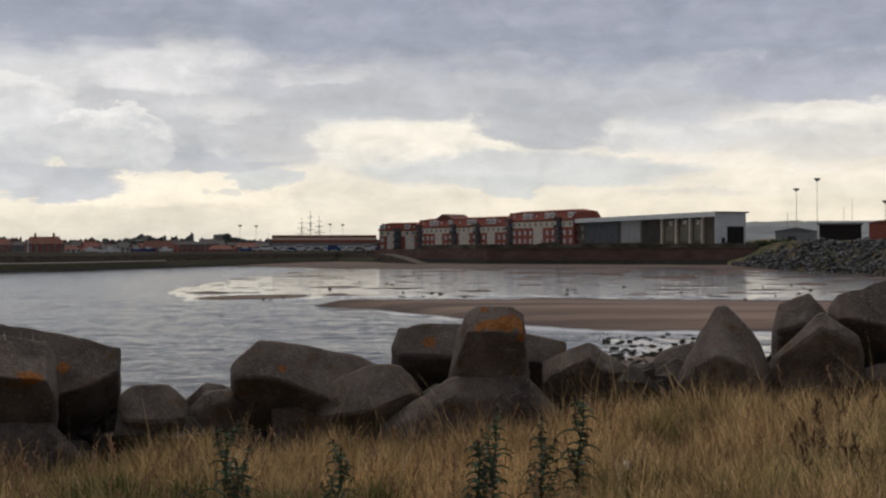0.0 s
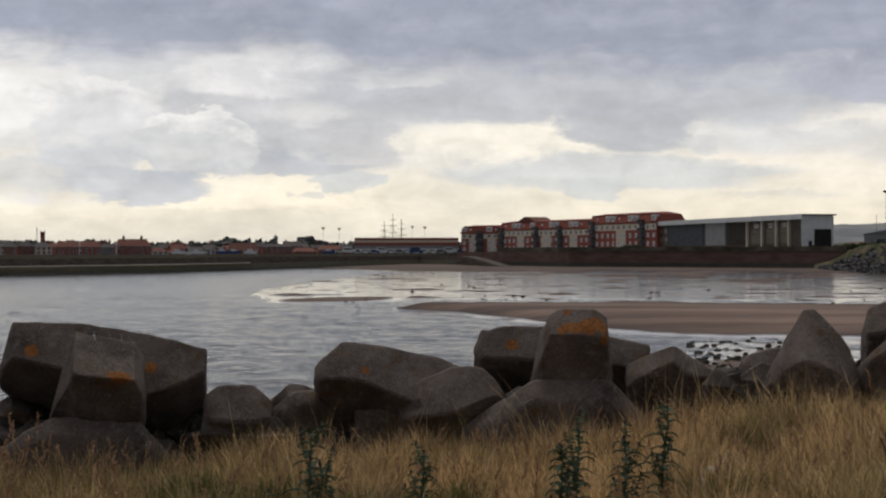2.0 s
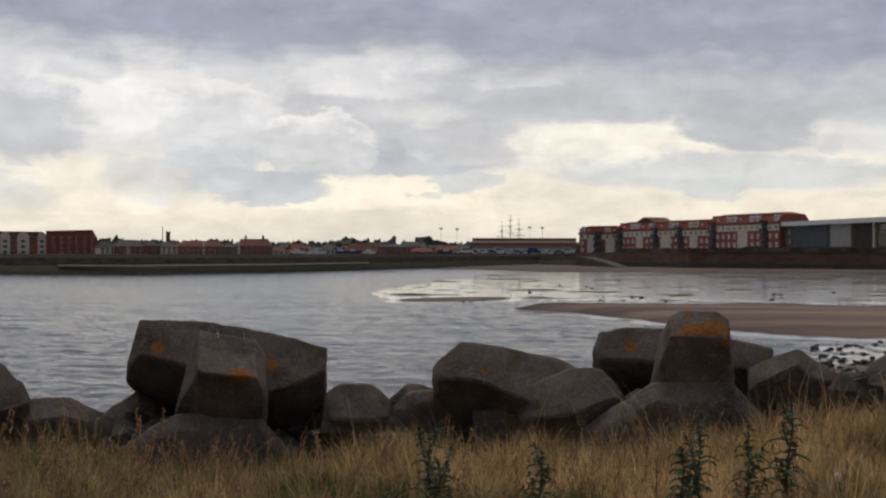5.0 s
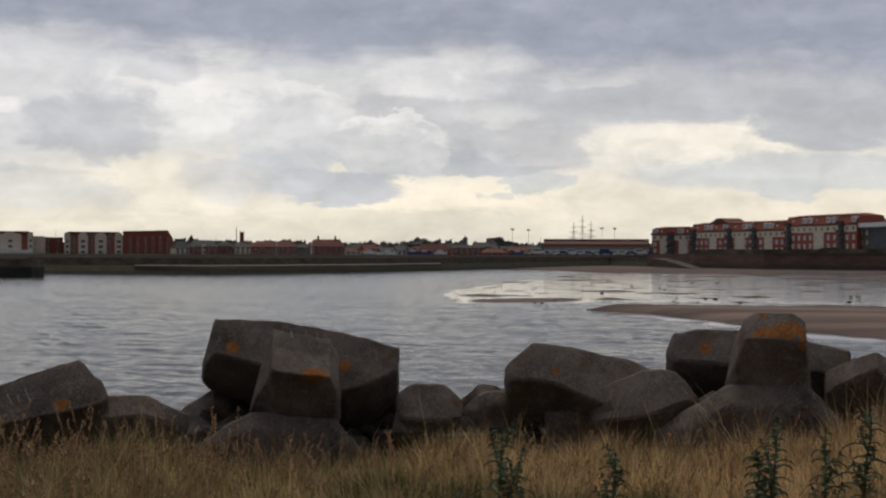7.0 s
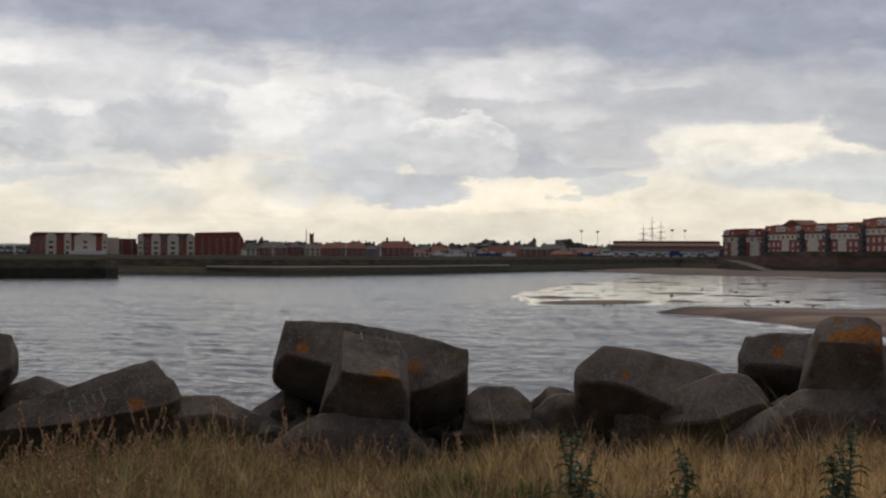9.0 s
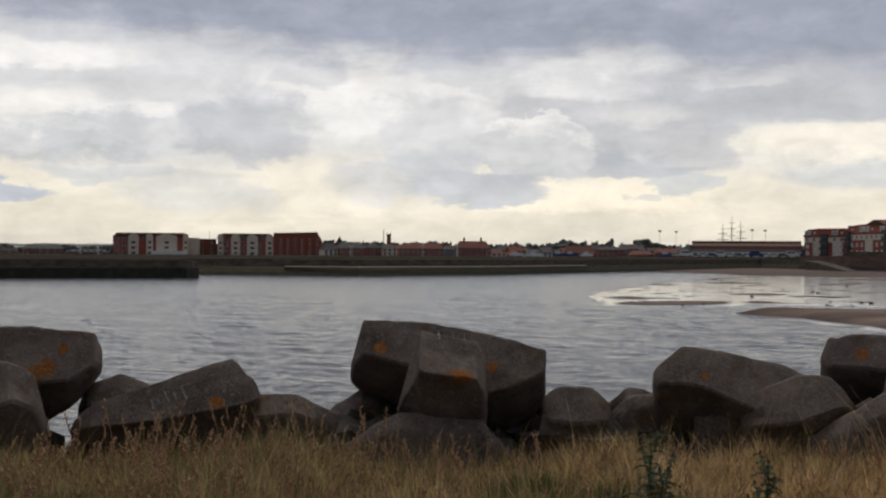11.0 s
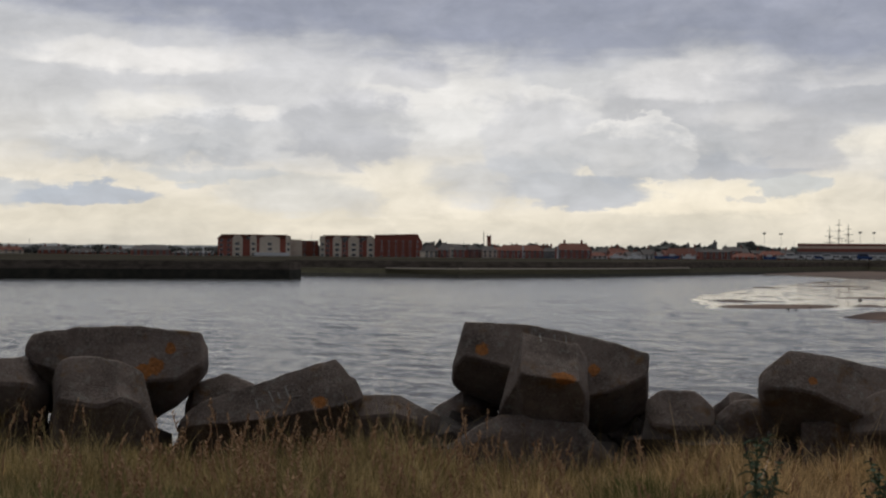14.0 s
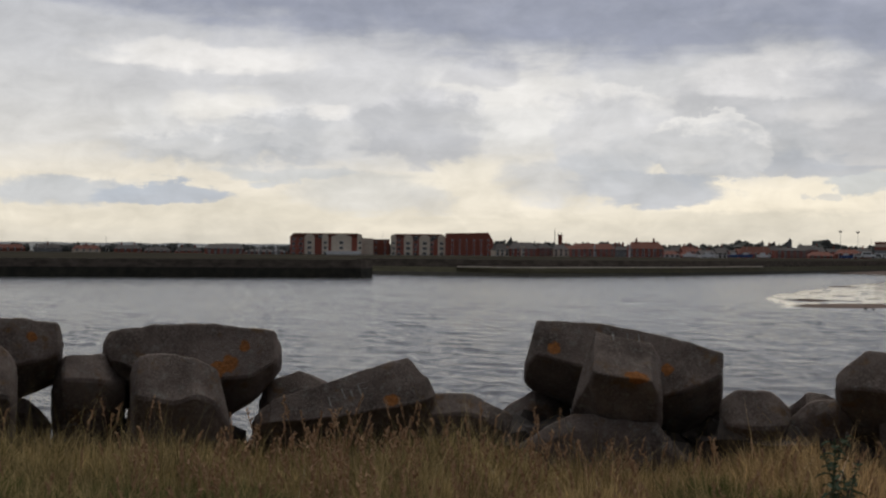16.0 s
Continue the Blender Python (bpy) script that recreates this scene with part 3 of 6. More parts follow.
SHORE = [(29.6, 302), (28.7, 300), (25.5, 290), (22, 284), (18.8, 298), (15.4, 318), (12, 360), (8, 425), (4.6, 500), (3.0, 470)]
prom = root("sea_wall", Matrix.Identity(4), "dark sea wall with stepped weedy ledge along the promenade", "sea wall", kind="structure")
part("upper_wall", wall_run(bmesh.new(), run([(b, d + 6) for b, d in SHORE]), 1.2, 3.6, 3, 0.8), M_WALL, prom)
part("ledge", wall_run(bmesh.new(), run([(b, d + 2) for b, d in SHORE]), 0.4, 1.9, 6, 2.0), M_ALGAE, prom, "greenish algae-covered stepped ledge")
# added pale strip: light on the ledge's top, put in as colour
part("ledge_kerb", wall_run(bmesh.new(), run([(25.2, 290.6), (22, 284.6), (18.8, 298.6), (15.4, 318.6), (12, 360.6)]), 1.92, 2.12, 0.8, 0.0), M_CREAM, prom, "pale strip standing for the lit top of the ledge")
part("weedy_base", wall_run(bmesh.new(), run(SHORE), -1.0, 0.75, 6, 2.5), M_WEED, prom, "black weed-covered foot")

QUAY = [(3.0, 470), (1.0, 440), (-1.9, 412), (-8, 394), (-13.6, 378)]
quay = root("quay_wall", Matrix.Identity(4), "brown masonry quay wall above the sands", "quay wall", kind="structure")
part("masonry", wall_run(bmesh.new(), run(QUAY), -0.5, 4.9, 4, 0.5), M_QUAY, quay)
part("parapet", wall_run(bmesh.new(), run([(b, d + 9) for b, d in QUAY[1:]]), 4.0, 6.4, 0.6, 0.0), M_PARAPET, quay, "stained parapet overgrown with grass")
part("coping", wall_run(bmesh.new(), run([(b, d - 0.3) for b, d in QUAY[2:]]), 4.9, 5.2, 3.0, 0.0), M_WALL, quay, "dark stone coping")
part("weedy_foot", wall_run(bmesh.new(), run([(b, d - 1.5) for b, d in QUAY]), -0.5, 1.5, 1.6, 1.8), M_WEED, quay, "black weed along the foot")
# slipway between the promenade and the quay
slip = bmesh.new()
rows = []
for b, d, z in ((2.75, 452, 3.4), (2.2, 440, 2.6), (1.6, 424, 1.3), (1.0, 408, 0.1)):
    rows.append([slip.verts.new(polar(b, d, z)), slip.verts.new(polar(b - 0.55, d - 3, z)), slip.verts.new(polar(b - 0.55, d - 3, -0.5)), slip.verts.new(polar(b, d, -0.5))])
for r0, r1 in zip(rows, rows[1:]):
    for k in range(4):
        slip.faces.new((r0[k], r0[(k + 1) % 4], r1[(k + 1) % 4], r1[k]))
slip.faces.new(rows[0])
slip.faces.new(rows[-1][::-1])
bmesh.ops.recalc_face_normals(slip, faces=slip.faces)
tagged(new("slipway", mesh_of("slipway", slip, M_WALL)), "worn stone slipway sloping to the sands", "slipway", kind="structure")

BANK = [(-12.3, 384), (-13, 372), (-14, 338), (-16, 300), (-19, 262), (-26, 215), (-40, 180)]
bank = root("embankment", Matrix.Identity(4), "earth embankment faced with loose grey rocks", "embankment", kind="structure")
rows = []
bm = bmesh.new()
for b, d in run(BANK, 0.25):
    top = 1.5 + 5.1 * smooth(-b, 12.4, 14.6) + 0.35 * noise.noise(Vector((b * 1.7, 0, 5)))
    rows.append([bm.verts.new(polar(b, d - 20, -0.5)), bm.verts.new(polar(b, d - 11, top * 0.5)), bm.verts.new(polar(b, d, top)), bm.verts.new(polar(b, d + 60, top + 0.3)), bm.verts.new(polar(b, d + 60, -0.5))])
for r0, r1 in zip(rows, rows[1:]):
    for k in range(4):
        bm.faces.new((r0[k], r0[k + 1], r1[k + 1], r1[k]))
bmesh.ops.recalc_face_normals(bm, faces=bm.faces)
part("slope", bm, M_EARTH, bank)


# ---- concrete armour blocks ----
M_CONCRETE = bpy.data.materials.new("weathered_concrete")
M_CONCRETE.use_nodes = True


def concrete(m, lichen):
    """Grey-brown weathered concrete with dark stains, pale grit and scattered orange lichen."""
    nt = m.node_tree
    b = nt.nodes["Principled BSDF"]
    b.inputs["Roughness"].default_value = 0.92
    b.inputs["Specular IOR Level"].default_value = 0.2
    co = nt.nodes.new("ShaderNodeTexCoord")

    def nz(scale, detail=6, rough=0.6):
        n = nt.nodes.new("ShaderNodeTexNoise")
        n.inputs["Scale"].default_value, n.inputs["Detail"].default_value, n.inputs["Roughness"].default_value = scale, detail, rough
        nt.links.new(co.outputs["Object"], n.inputs["Vector"])
        return n.outputs[0]

    def ramp(src, stops):
        r = nt.nodes.new("ShaderNodeValToRGB")
        els = r.color_ramp.elements
        while len(els) < len(stops):
            els.new(0.5)
        for e, (p, c) in zip(els, stops):
            e.position, e.color = p, (*c, 1)
        nt.links.new(src, r.inputs[0])
        return r.outputs[0]

    def mix(f, a, c):
        x = nt.nodes.new("ShaderNodeMix")
        x.data_type = "RGBA"
        nt.links.new(f, x.inputs[0])
        nt.links.new(a, x.inputs[6])
        nt.links.new(c, x.inputs[7])
        return x.outputs[2]

    base = ramp(nz(1.6), [(0.30, (0.050, 0.039, 0.034)), (0.46, (0.130, 0.102, 0.088)), (0.70, (0.255, 0.205, 0.178))])
    grit = ramp(nz(38, 4), [(0.36, (0.035, 0.028, 0.024)), (0.55, (0.145, 0.117, 0.102)), (0.72, (0.36, 0.315, 0.28))])
    half = ramp(nz(5), [(0.35, (0.1, 0.1, 0.1)), (0.7, (0.55, 0.55, 0.55))])
    col = mix(half, base, grit)
    pale = ramp(nz(9, 6, 0.7), [(0.54, (0, 0, 0)), (0.68, (0.7, 0.7, 0.7))])
    col = mix(pale, col, ramp(nz(60, 2), [(0.3, (0.16, 0.155, 0.14)), (0.7, (0.28, 0.27, 0.24))]))
    moss = ramp(nz(3.1, 7, 0.7), [(0.56, (0, 0, 0)), (0.66, (0.75, 0.75, 0.75))])
    col = mix(moss, col, ramp(nz(14, 3), [(0.3, (0.10, 0.055, 0.02)), (0.7, (0.17, 0.10, 0.045))]))
    ragged = nz(7, 6, 0.7)
    tint = ramp(nz(25, 3), [(0.35, (0.20, 0.075, 0.018)), (0.65, (0.36, 0.14, 0.035))])
    for place, radius in lichen:
        d = nt.nodes.new("ShaderNodeVectorMath")
        d.operation = "DISTANCE"
        d.inputs[1].default_value = place
        nt.links.new(co.outputs["Object"], d.inputs[0])
        ds = nt.nodes.new("ShaderNodeMath")
        ds.operation = "DIVIDE"
        ds.inputs[1].default_value = radius * 2.0
        nt.links.new(d.outputs["Value"], ds.inputs[0])
        sm = nt.nodes.new("ShaderNodeMath")
        sm.operation = "SUBTRACT"
        nt.links.new(ragged, sm.inputs[0])
        nt.links.new(ds.outputs[0], sm.inputs[1])
        col = mix(ramp(sm.outputs[0], [(0.10, (0, 0, 0)), (0.17, (0.9, 0.9, 0.9))]), col, tint)
    nt.links.new(col, b.inputs["Base Color"])
    bp = nt.nodes.new("ShaderNodeBump")
    bp.inputs["Strength"].default_value, bp.inputs["Distance"].default_value = 1.0, 0.03
    nt.links.new(nz(22, 7, 0.75), bp.inputs["Height"])
    nt.links.new(bp.outputs[0], b.inputs["Normal"])
    return m


M_LICHEN = bpy.data.materials.new("lichened_concrete")
M_LICHEN.use_nodes = True
M_CHALK = two("faded_white_paint", (0.17, 0.16, 0.145), (0.27, 0.26, 0.24), scale=20)


def mass(bm, depth, top, under, rings, worn=0.028):
    """A faceted limb through upright rings of (bearing, top, ridge, foot, distance): a sloping upper face above the front ridge and a receding face below it."""
    loops = []
    for b, e_top, e_ridge, e_foot, d in rings:
        up = d * (math.tan(radians(e_top)) - math.tan(radians(e_ridge))) * top
        dn = d * (math.tan(radians(e_ridge)) - math.tan(radians(e_foot))) * under * 1.45
        loops.append([bm.verts.new(sight(b, e, r)) for e, r in ((e_ridge, d), (e_top, d + up), (e_top - 0.3, d + up + depth * 0.6), (e_ridge - 0.3, d + up + depth), (e_foot - 0.2, d + dn + depth * 0.6), (e_foot, d + dn))])
    made = []
    for a, b in zip(loops, loops[1:]):
        for k in range(6):
            j = (k + 1) % 6
            made.append(bm.faces.new((a[k], a[j], b[j], b[k])))
    made += [bm.faces.new(loops[0][::-1]), bm.faces.new(loops[-1])]
    bmesh.ops.recalc_face_normals(bm, faces=made)
    edges = list({e for f in made for e in f.edges})
    bmesh.ops.bevel(bm, geom=edges, offset=min(worn, 0.28 * min(e.calc_length() for e in edges)), segments=1, affect="EDGES", profile=0.5, clamp_overlap=True)


def roughen(bm, seed):
    """Split the faces finely and knock them about: worn edges, shallow dents and pits."""
    for _ in range(3):
        bmesh.ops.triangulate(bm, faces=[f for f in bm.faces if len(f.verts) > 4])
        bmesh.ops.subdivide_edges(bm, edges=[e for e in bm.edges if e.calc_length() > 0.13], cuts=1, use_grid_fill=True)
    bmesh.ops.triangulate(bm, faces=[f for f in bm.faces if len(f.verts) > 4])
    off = Vector((seed, 0, 0))
    for v in bm.verts:
        pit = max(0.0, noise.noise(v.co * 5 + off) - 0.28)
        v.co += noise.noise_vector(v.co * 2.0 + off) * 0.024 + noise.noise_vector(v.co * 8) * 0.014 - v.normal * pit * 0.08


def armour_block(label, masses, seed=1.0, mat=None):
    bm = bmesh.new()
    for m in masses:
        mass(bm, *m)
    bm.normal_update()
    roughen(bm, seed)
    ob = new("concrete_armour_block", mesh_of("concrete_armour_block", bm, mat or M_CONCRETE))
    for p in ob.data.polygons:
        p.use_smooth = True
    ob.data.set_sharp_from_angle(angle=radians(24))
    return tagged(ob, label, "armour block", "concrete armour blocks along the shore")


L_DEF = "weathered grey-brown concrete armour block with chamfered limbs"
block_a = armour_block("large weathered concrete armour block with faded white graffiti and orange lichen", [
    (1.1, 0.75, 1.1, [(22.39, -4.67, -4.90, -5.49, 15.10), (21.89, -2.94, -4.38, -5.97, 14.87), (19.16, -3.03, -5.11, -7.05, 14.75), (16.52, -3.47, -6.13, -7.61, 14.75), (15.38, -3.76, -5.81, -7.71, 14.75), (13.93, -4.16, -5.19, -6.40, 14.90)]),
    (1, 1.3, 0.55, [(20.38, -6.82, -6.92, -7.06, 14.25), (19.78, -4.62, -5.80, -7.17, 14.00), (19.41, -3.38, -5.15, -7.23, 13.75), (16.93, -3.85, -5.49, -7.31, 13.75), (16.71, -4.24, -5.88, -7.37, 13.87), (16.52, -4.68, -6.25, -7.44, 14.20)]),
    (1, 0.9, 0, [(22.92, -8.40, -8.60, -10.55, 14.20), (21.57, -7.58, -8.09, -10.63, 13.90), (20.34, -6.92, -7.67, -10.70, 13.90), (16.74, -7.22, -7.91, -10.87, 13.90), (16.02, -8.01, -8.53, -10.89, 13.90), (15.38, -8.84, -9.03, -10.92, 14.20)])], 1)
block_c = armour_block("broad angular concrete armour block with dark shaded underside", [
    (1.1, 0.9, 1, [(9.27, -5.09, -5.34, -6.02, 14.50), (9.03, -4.71, -5.58, -6.84, 14.30), (8.03, -3.96, -5.55, -7.90, 14.20), (6.91, -4.05, -5.67, -8.05, 14.20), (5.43, -4.31, -6.42, -8.07, 14.20), (3.34, -4.82, -7.25, -7.98, 14.40), (2.22, -5.30, -7.26, -7.87, 14.70)]),
    (0.8, 0.8, 0.7, [(5.56, -6.37, -7.39, -8.56, 14.30), (4.57, -5.57, -7.26, -8.57, 14.00), (3.16, -5.04, -7.08, -8.59, 13.90), (1.90, -5.10, -6.55, -8.36, 13.90), (1.36, -5.57, -6.36, -7.63, 14.00), (0.98, -6.21, -6.46, -6.95, 14.20)]),
    (0.6, 0.2, 0, [(7.52, -6.83, -7.31, -10.20, 14.50), (3.59, -6.88, -7.37, -10.27, 14.50)])], 2)
block_o = armour_block("upright concrete armour block capped with bright orange lichen", [
    (0.75, 1.1, 0.35, [(-0.28, -5.23, -5.43, -5.92, 14.05), (-0.64, -3.70, -4.82, -5.92, 13.82), (-0.94, -2.79, -3.70, -5.92, 13.67), (-1.53, -2.49, -3.63, -5.92, 13.60), (-3.07, -2.52, -3.66, -5.92, 13.60), (-3.54, -2.86, -3.75, -5.92, 13.67), (-3.71, -4.94, -5.18, -5.92, 13.95)]),
    (1.2, 1, 0, [(2.85, -7.67, -7.98, -11.24, 14.00), (1.11, -6.56, -7.39, -11.26, 13.65), (-0.31, -5.58, -6.54, -11.26, 13.60), (-3.68, -5.60, -6.53, -11.25, 13.60), (-4.40, -6.26, -7.14, -11.24, 13.65), (-5.33, -7.25, -7.86, -11.23, 14.00)])], 3, M_LICHEN)
block_d = armour_block(L_DEF, [
    (0.9, 0.7, 1, [(2.27, -4.14, -4.48, -5.05, 15.60), (1.95, -3.42, -4.63, -6.21, 15.40), (0.60, -3.33, -4.74, -6.41, 15.30), (-1.13, -3.23, -4.84, -6.41, 15.30), (-3.61, -3.65, -4.94, -6.41, 15.40), (-5.34, -4.04, -5.22, -6.50, 15.30)]),
    (0.8, 1, 0.35, [(-4.35, -4.93, -5.92, -7.38, 14.90), (-5.34, -4.49, -5.30, -7.50, 14.70), (-6.40, -4.01, -4.73, -7.48, 14.50), (-6.91, -4.38, -5.29, -7.48, 14.50), (-8.08, -5.15, -5.49, -7.46, 14.55), (-8.61, -6.41, -6.60, -7.45, 14.80)])], 4)
armour_block("small rounded stub of concrete between larger blocks", [
    (0.6, 0.8, 0.6, [(14.01, -6.28, -7.19, -8.95, 14.60), (13.72, -5.94, -7.25, -8.95, 14.45), (13.30, -5.71, -7.28, -8.96, 14.40), (12.01, -5.77, -7.33, -8.99, 14.40), (11.50, -6.07, -7.31, -9.00, 14.45), (11.11, -6.52, -7.32, -9.01, 14.60)])], 5)
armour_block("small rounded stub of concrete between larger blocks", [
    (0.6, 0.9, 0.4, [(11.30, -6.52, -6.76, -8.65, 15.20), (10.45, -5.75, -6.28, -8.90, 14.90), (9.56, -5.80, -6.73, -8.92, 14.90), (8.92, -6.10, -6.98, -8.92, 15.10)]),
    (0.6, 0.9, 0.2, [(11.13, -6.81, -7.32, -9.13, 14.70), (10.40, -6.14, -6.72, -9.14, 14.50), (9.16, -5.91, -6.54, -9.16, 14.50), (8.55, -6.25, -6.99, -9.17, 14.80)])], 6)
armour_block(L_DEF, [
    (0.8, 0.9, 0.5, [(23.94, -7.25, -7.61, -8.92, 15.80), (23.10, -6.54, -7.26, -8.94, 15.60), (21.85, -5.81, -6.73, -8.97, 15.50), (21.24, -5.96, -7.05, -8.98, 15.50), (20.31, -6.70, -7.30, -8.63, 15.80)])], 7)
armour_block("low rounded concrete block half hidden by grass", [
    (0.8, 1, 0.5, [(27.49, -7.00, -7.33, -9.17, 14.50), (27.14, -6.63, -7.18, -9.42, 14.30), (26.56, -6.14, -7.07, -9.67, 14.20), (24.86, -6.08, -7.06, -9.73, 14.20), (23.90, -6.60, -7.32, -9.75, 14.20), (22.93, -7.03, -7.75, -9.54, 14.50)])], 8)
block_b = armour_block("leaning concrete armour block with faded graffiti and lichen", [
    (1, 0.75, 1, [(34.22, -7.14, -7.48, -8.64, 14.30), (33.49, -6.52, -7.44, -9.01, 14.00), (30.56, -5.46, -7.17, -9.03, 13.90), (27.55, -4.54, -6.63, -8.43, 13.90), (26.70, -5.45, -6.38, -7.26, 13.98), (26.30, -6.15, -6.28, -6.52, 14.20)]),
    (0.6, 0.2, 0, [(32.75, -7.45, -7.81, -10.57, 14.40), (29.06, -7.46, -7.83, -10.60, 14.40)])], 9)
armour_block(L_DEF, [
    (0.8, 0.9, 0.5, [(33.98, -6.61, -6.95, -7.92, 15.40), (33.60, -5.64, -6.52, -8.28, 15.20), (32.33, -5.11, -6.24, -8.30, 15.10), (31.37, -5.46, -6.60, -8.30, 15.10), (30.06, -6.12, -6.97, -8.31, 15.40)])], 10)
block_z = armour_block("massive concrete armour block with one broad overhanging limb", [
    (1, 0.55, 1, [(40.55, -4.04, -4.32, -4.99, 15.00), (40.30, -3.37, -4.71, -6.14, 14.80), (38.52, -3.14, -5.26, -7.25, 14.70), (35.95, -3.15, -5.53, -7.41, 14.70), (34.30, -3.30, -5.35, -6.42, 14.70), (33.32, -3.44, -4.77, -5.30, 14.70), (33.00, -4.11, -4.52, -4.96, 15.00)]),
    (1, 0.9, 0.5, [(39.45, -5.08, -6.27, -7.94, 14.05), (39.22, -4.58, -6.23, -8.53, 13.81), (38.79, -4.42, -6.31, -9.02, 13.75), (37.42, -4.43, -6.48, -9.05, 13.75), (36.70, -4.58, -6.20, -9.07, 13.75), (35.79, -5.02, -6.57, -9.09, 14.00), (35.26, -7.13, -7.54, -9.10, 14.25)]),
    (0.7, 0.2, 0, [(39.60, -6.63, -7.10, -10.86, 14.60), (35.92, -6.69, -7.17, -10.98, 14.60)])], 11)
armour_block(L_DEF, [
    (0.7, 0.9, 0.35, [(42.59, -5.34, -5.90, -8.19, 14.90), (42.18, -4.49, -5.53, -8.44, 14.60), (40.53, -4.40, -5.56, -8.50, 14.60), (39.61, -4.72, -5.91, -8.52, 14.90)])], 12)
block_w = armour_block("broad concrete armour block overhanging a gap above the water", [
    (1, 0.55, 1, [(50.12, -3.39, -4.51, -5.86, 14.90), (48.03, -2.85, -4.91, -6.50, 14.70), (45.87, -2.71, -5.08, -6.58, 14.70), (44.10, -2.82, -4.88, -6.17, 14.70), (42.38, -3.09, -4.32, -5.34, 14.70), (42.21, -3.64, -4.16, -4.68, 15.00)]),
    (0.9, 0.9, 0.5, [(46.94, -4.36, -5.97, -8.70, 14.10), (46.51, -3.86, -5.98, -9.40, 13.80), (44.87, -3.89, -6.03, -9.48, 13.80), (44.35, -4.18, -6.16, -9.51, 13.85), (44.04, -4.77, -6.40, -9.52, 14.15)])], 13)
armour_block("low dark concrete block beside the water", [
    (0.6, 1, 0.5, [(44.51, -6.50, -6.85, -8.12, 15.20), (44.07, -6.12, -6.63, -8.37, 15.00), (43.62, -6.18, -6.76, -8.39, 15.00), (42.62, -7.21, -7.42, -8.19, 15.30)])], 14)
armour_block("leaning concrete armour block rising to a narrow point", [
    (0.8, 0.85, 0.35, [(-10.16, -5.66, -5.95, -7.30, 14.10), (-11.08, -3.61, -5.07, -7.52, 13.85), (-11.89, -2.51, -4.72, -7.74, 13.70), (-12.27, -2.46, -4.71, -7.73, 13.70), (-13.03, -3.25, -5.13, -7.71, 13.70), (-13.73, -4.02, -5.50, -7.45, 13.80), (-14.19, -5.40, -5.63, -7.20, 14.05)])], 15)
armour_block(L_DEF, [
    (0.8, 0.8, 0.8, [(-9.20, -4.60, -4.90, -5.43, 15.60), (-9.68, -4.31, -5.01, -6.10, 15.40), (-10.81, -4.00, -4.88, -6.09, 15.40), (-11.65, -4.14, -5.11, -6.07, 15.70)]),
    (0.7, 0.8, 0.3, [(-8.81, -6.31, -6.65, -7.81, 15.00), (-9.29, -5.19, -6.11, -7.80, 14.70), (-10.11, -4.69, -5.86, -7.78, 14.70), (-10.81, -4.88, -6.09, -7.77, 14.90)])], 16)
armour_block(L_DEF, [
    (0.7, 1.1, 0.4, [(-14.17, -3.19, -3.87, -6.02, 15.10), (-14.39, -2.42, -3.50, -6.01, 14.80), (-15.69, -1.86, -3.13, -5.98, 14.80), (-16.21, -2.50, -3.60, -5.96, 14.80), (-16.78, -3.23, -4.06, -5.95, 15.10)])], 17)
block_p = armour_block("angular concrete armour block with a peaked end", [
    (0.9, 1.1, 0.25, [(-13.54, -5.51, -5.89, -7.22, 14.20), (-14.59, -4.24, -4.62, -7.43, 13.85), (-16.17, -2.67, -3.36, -7.61, 13.80), (-17.23, -3.34, -3.82, -7.57, 13.80), (-17.69, -3.67, -4.09, -7.32, 13.85), (-17.89, -4.42, -4.74, -7.08, 14.10)])], 18)
armour_block(L_DEF, [
    (1, 0.75, 1, [(-16.46, -2.52, -2.71, -3.31, 14.70), (-16.87, -1.95, -2.95, -4.53, 14.45), (-18.81, -1.30, -3.25, -5.30, 14.40), (-21.22, -1.15, -3.50, -6.03, 14.40), (-23.56, -1.86, -3.79, -6.05, 14.60)]),
    (0.7, 0.8, 0.3, [(-17.23, -5.23, -5.70, -7.11, 14.20), (-18.58, -4.73, -5.38, -7.06, 14.20), (-20.35, -4.91, -5.42, -6.99, 14.20)])], 19)


def growths(spots):
    """Places on the blocks' faces for patches of lichen: (block, bearing, elevation, radius)."""
    found = []
    eye = Vector((0, 0, EYE))
    for block, b, e, radius in spots:
        bm = bmesh.new()
        bm.from_mesh(block.data)
        place = BVHTree.FromBMesh(bm).ray_cast(eye, (sight(b, e, 14) - eye).normalized())[0]
        bm.free()
        if place is not None:
            found.append((place, radius))
    return found


concrete(M_CONCRETE, growths([(block_a, 21.12, -4.11, 0.11), (block_a, 17.52, -5.26, 0.12), (block_a, 17.9, -5.2, 0.06), (block_a, 16.28, -4.95, 0.10), (block_b, 28.25, -6.48, 0.10), (block_z, 35.28, -4.88, 0.13), (block_z, 34.61, -4.10, 0.08),
                              (block_z, 35.78, -5.12, 0.12), (block_w, 43.46, -3.65, 0.08), (block_c, 7.03, -5.18, 0.06), (block_d, 0.56, -4.12, 0.10), (block_p, -17.01, -3.16, 0.08)]))
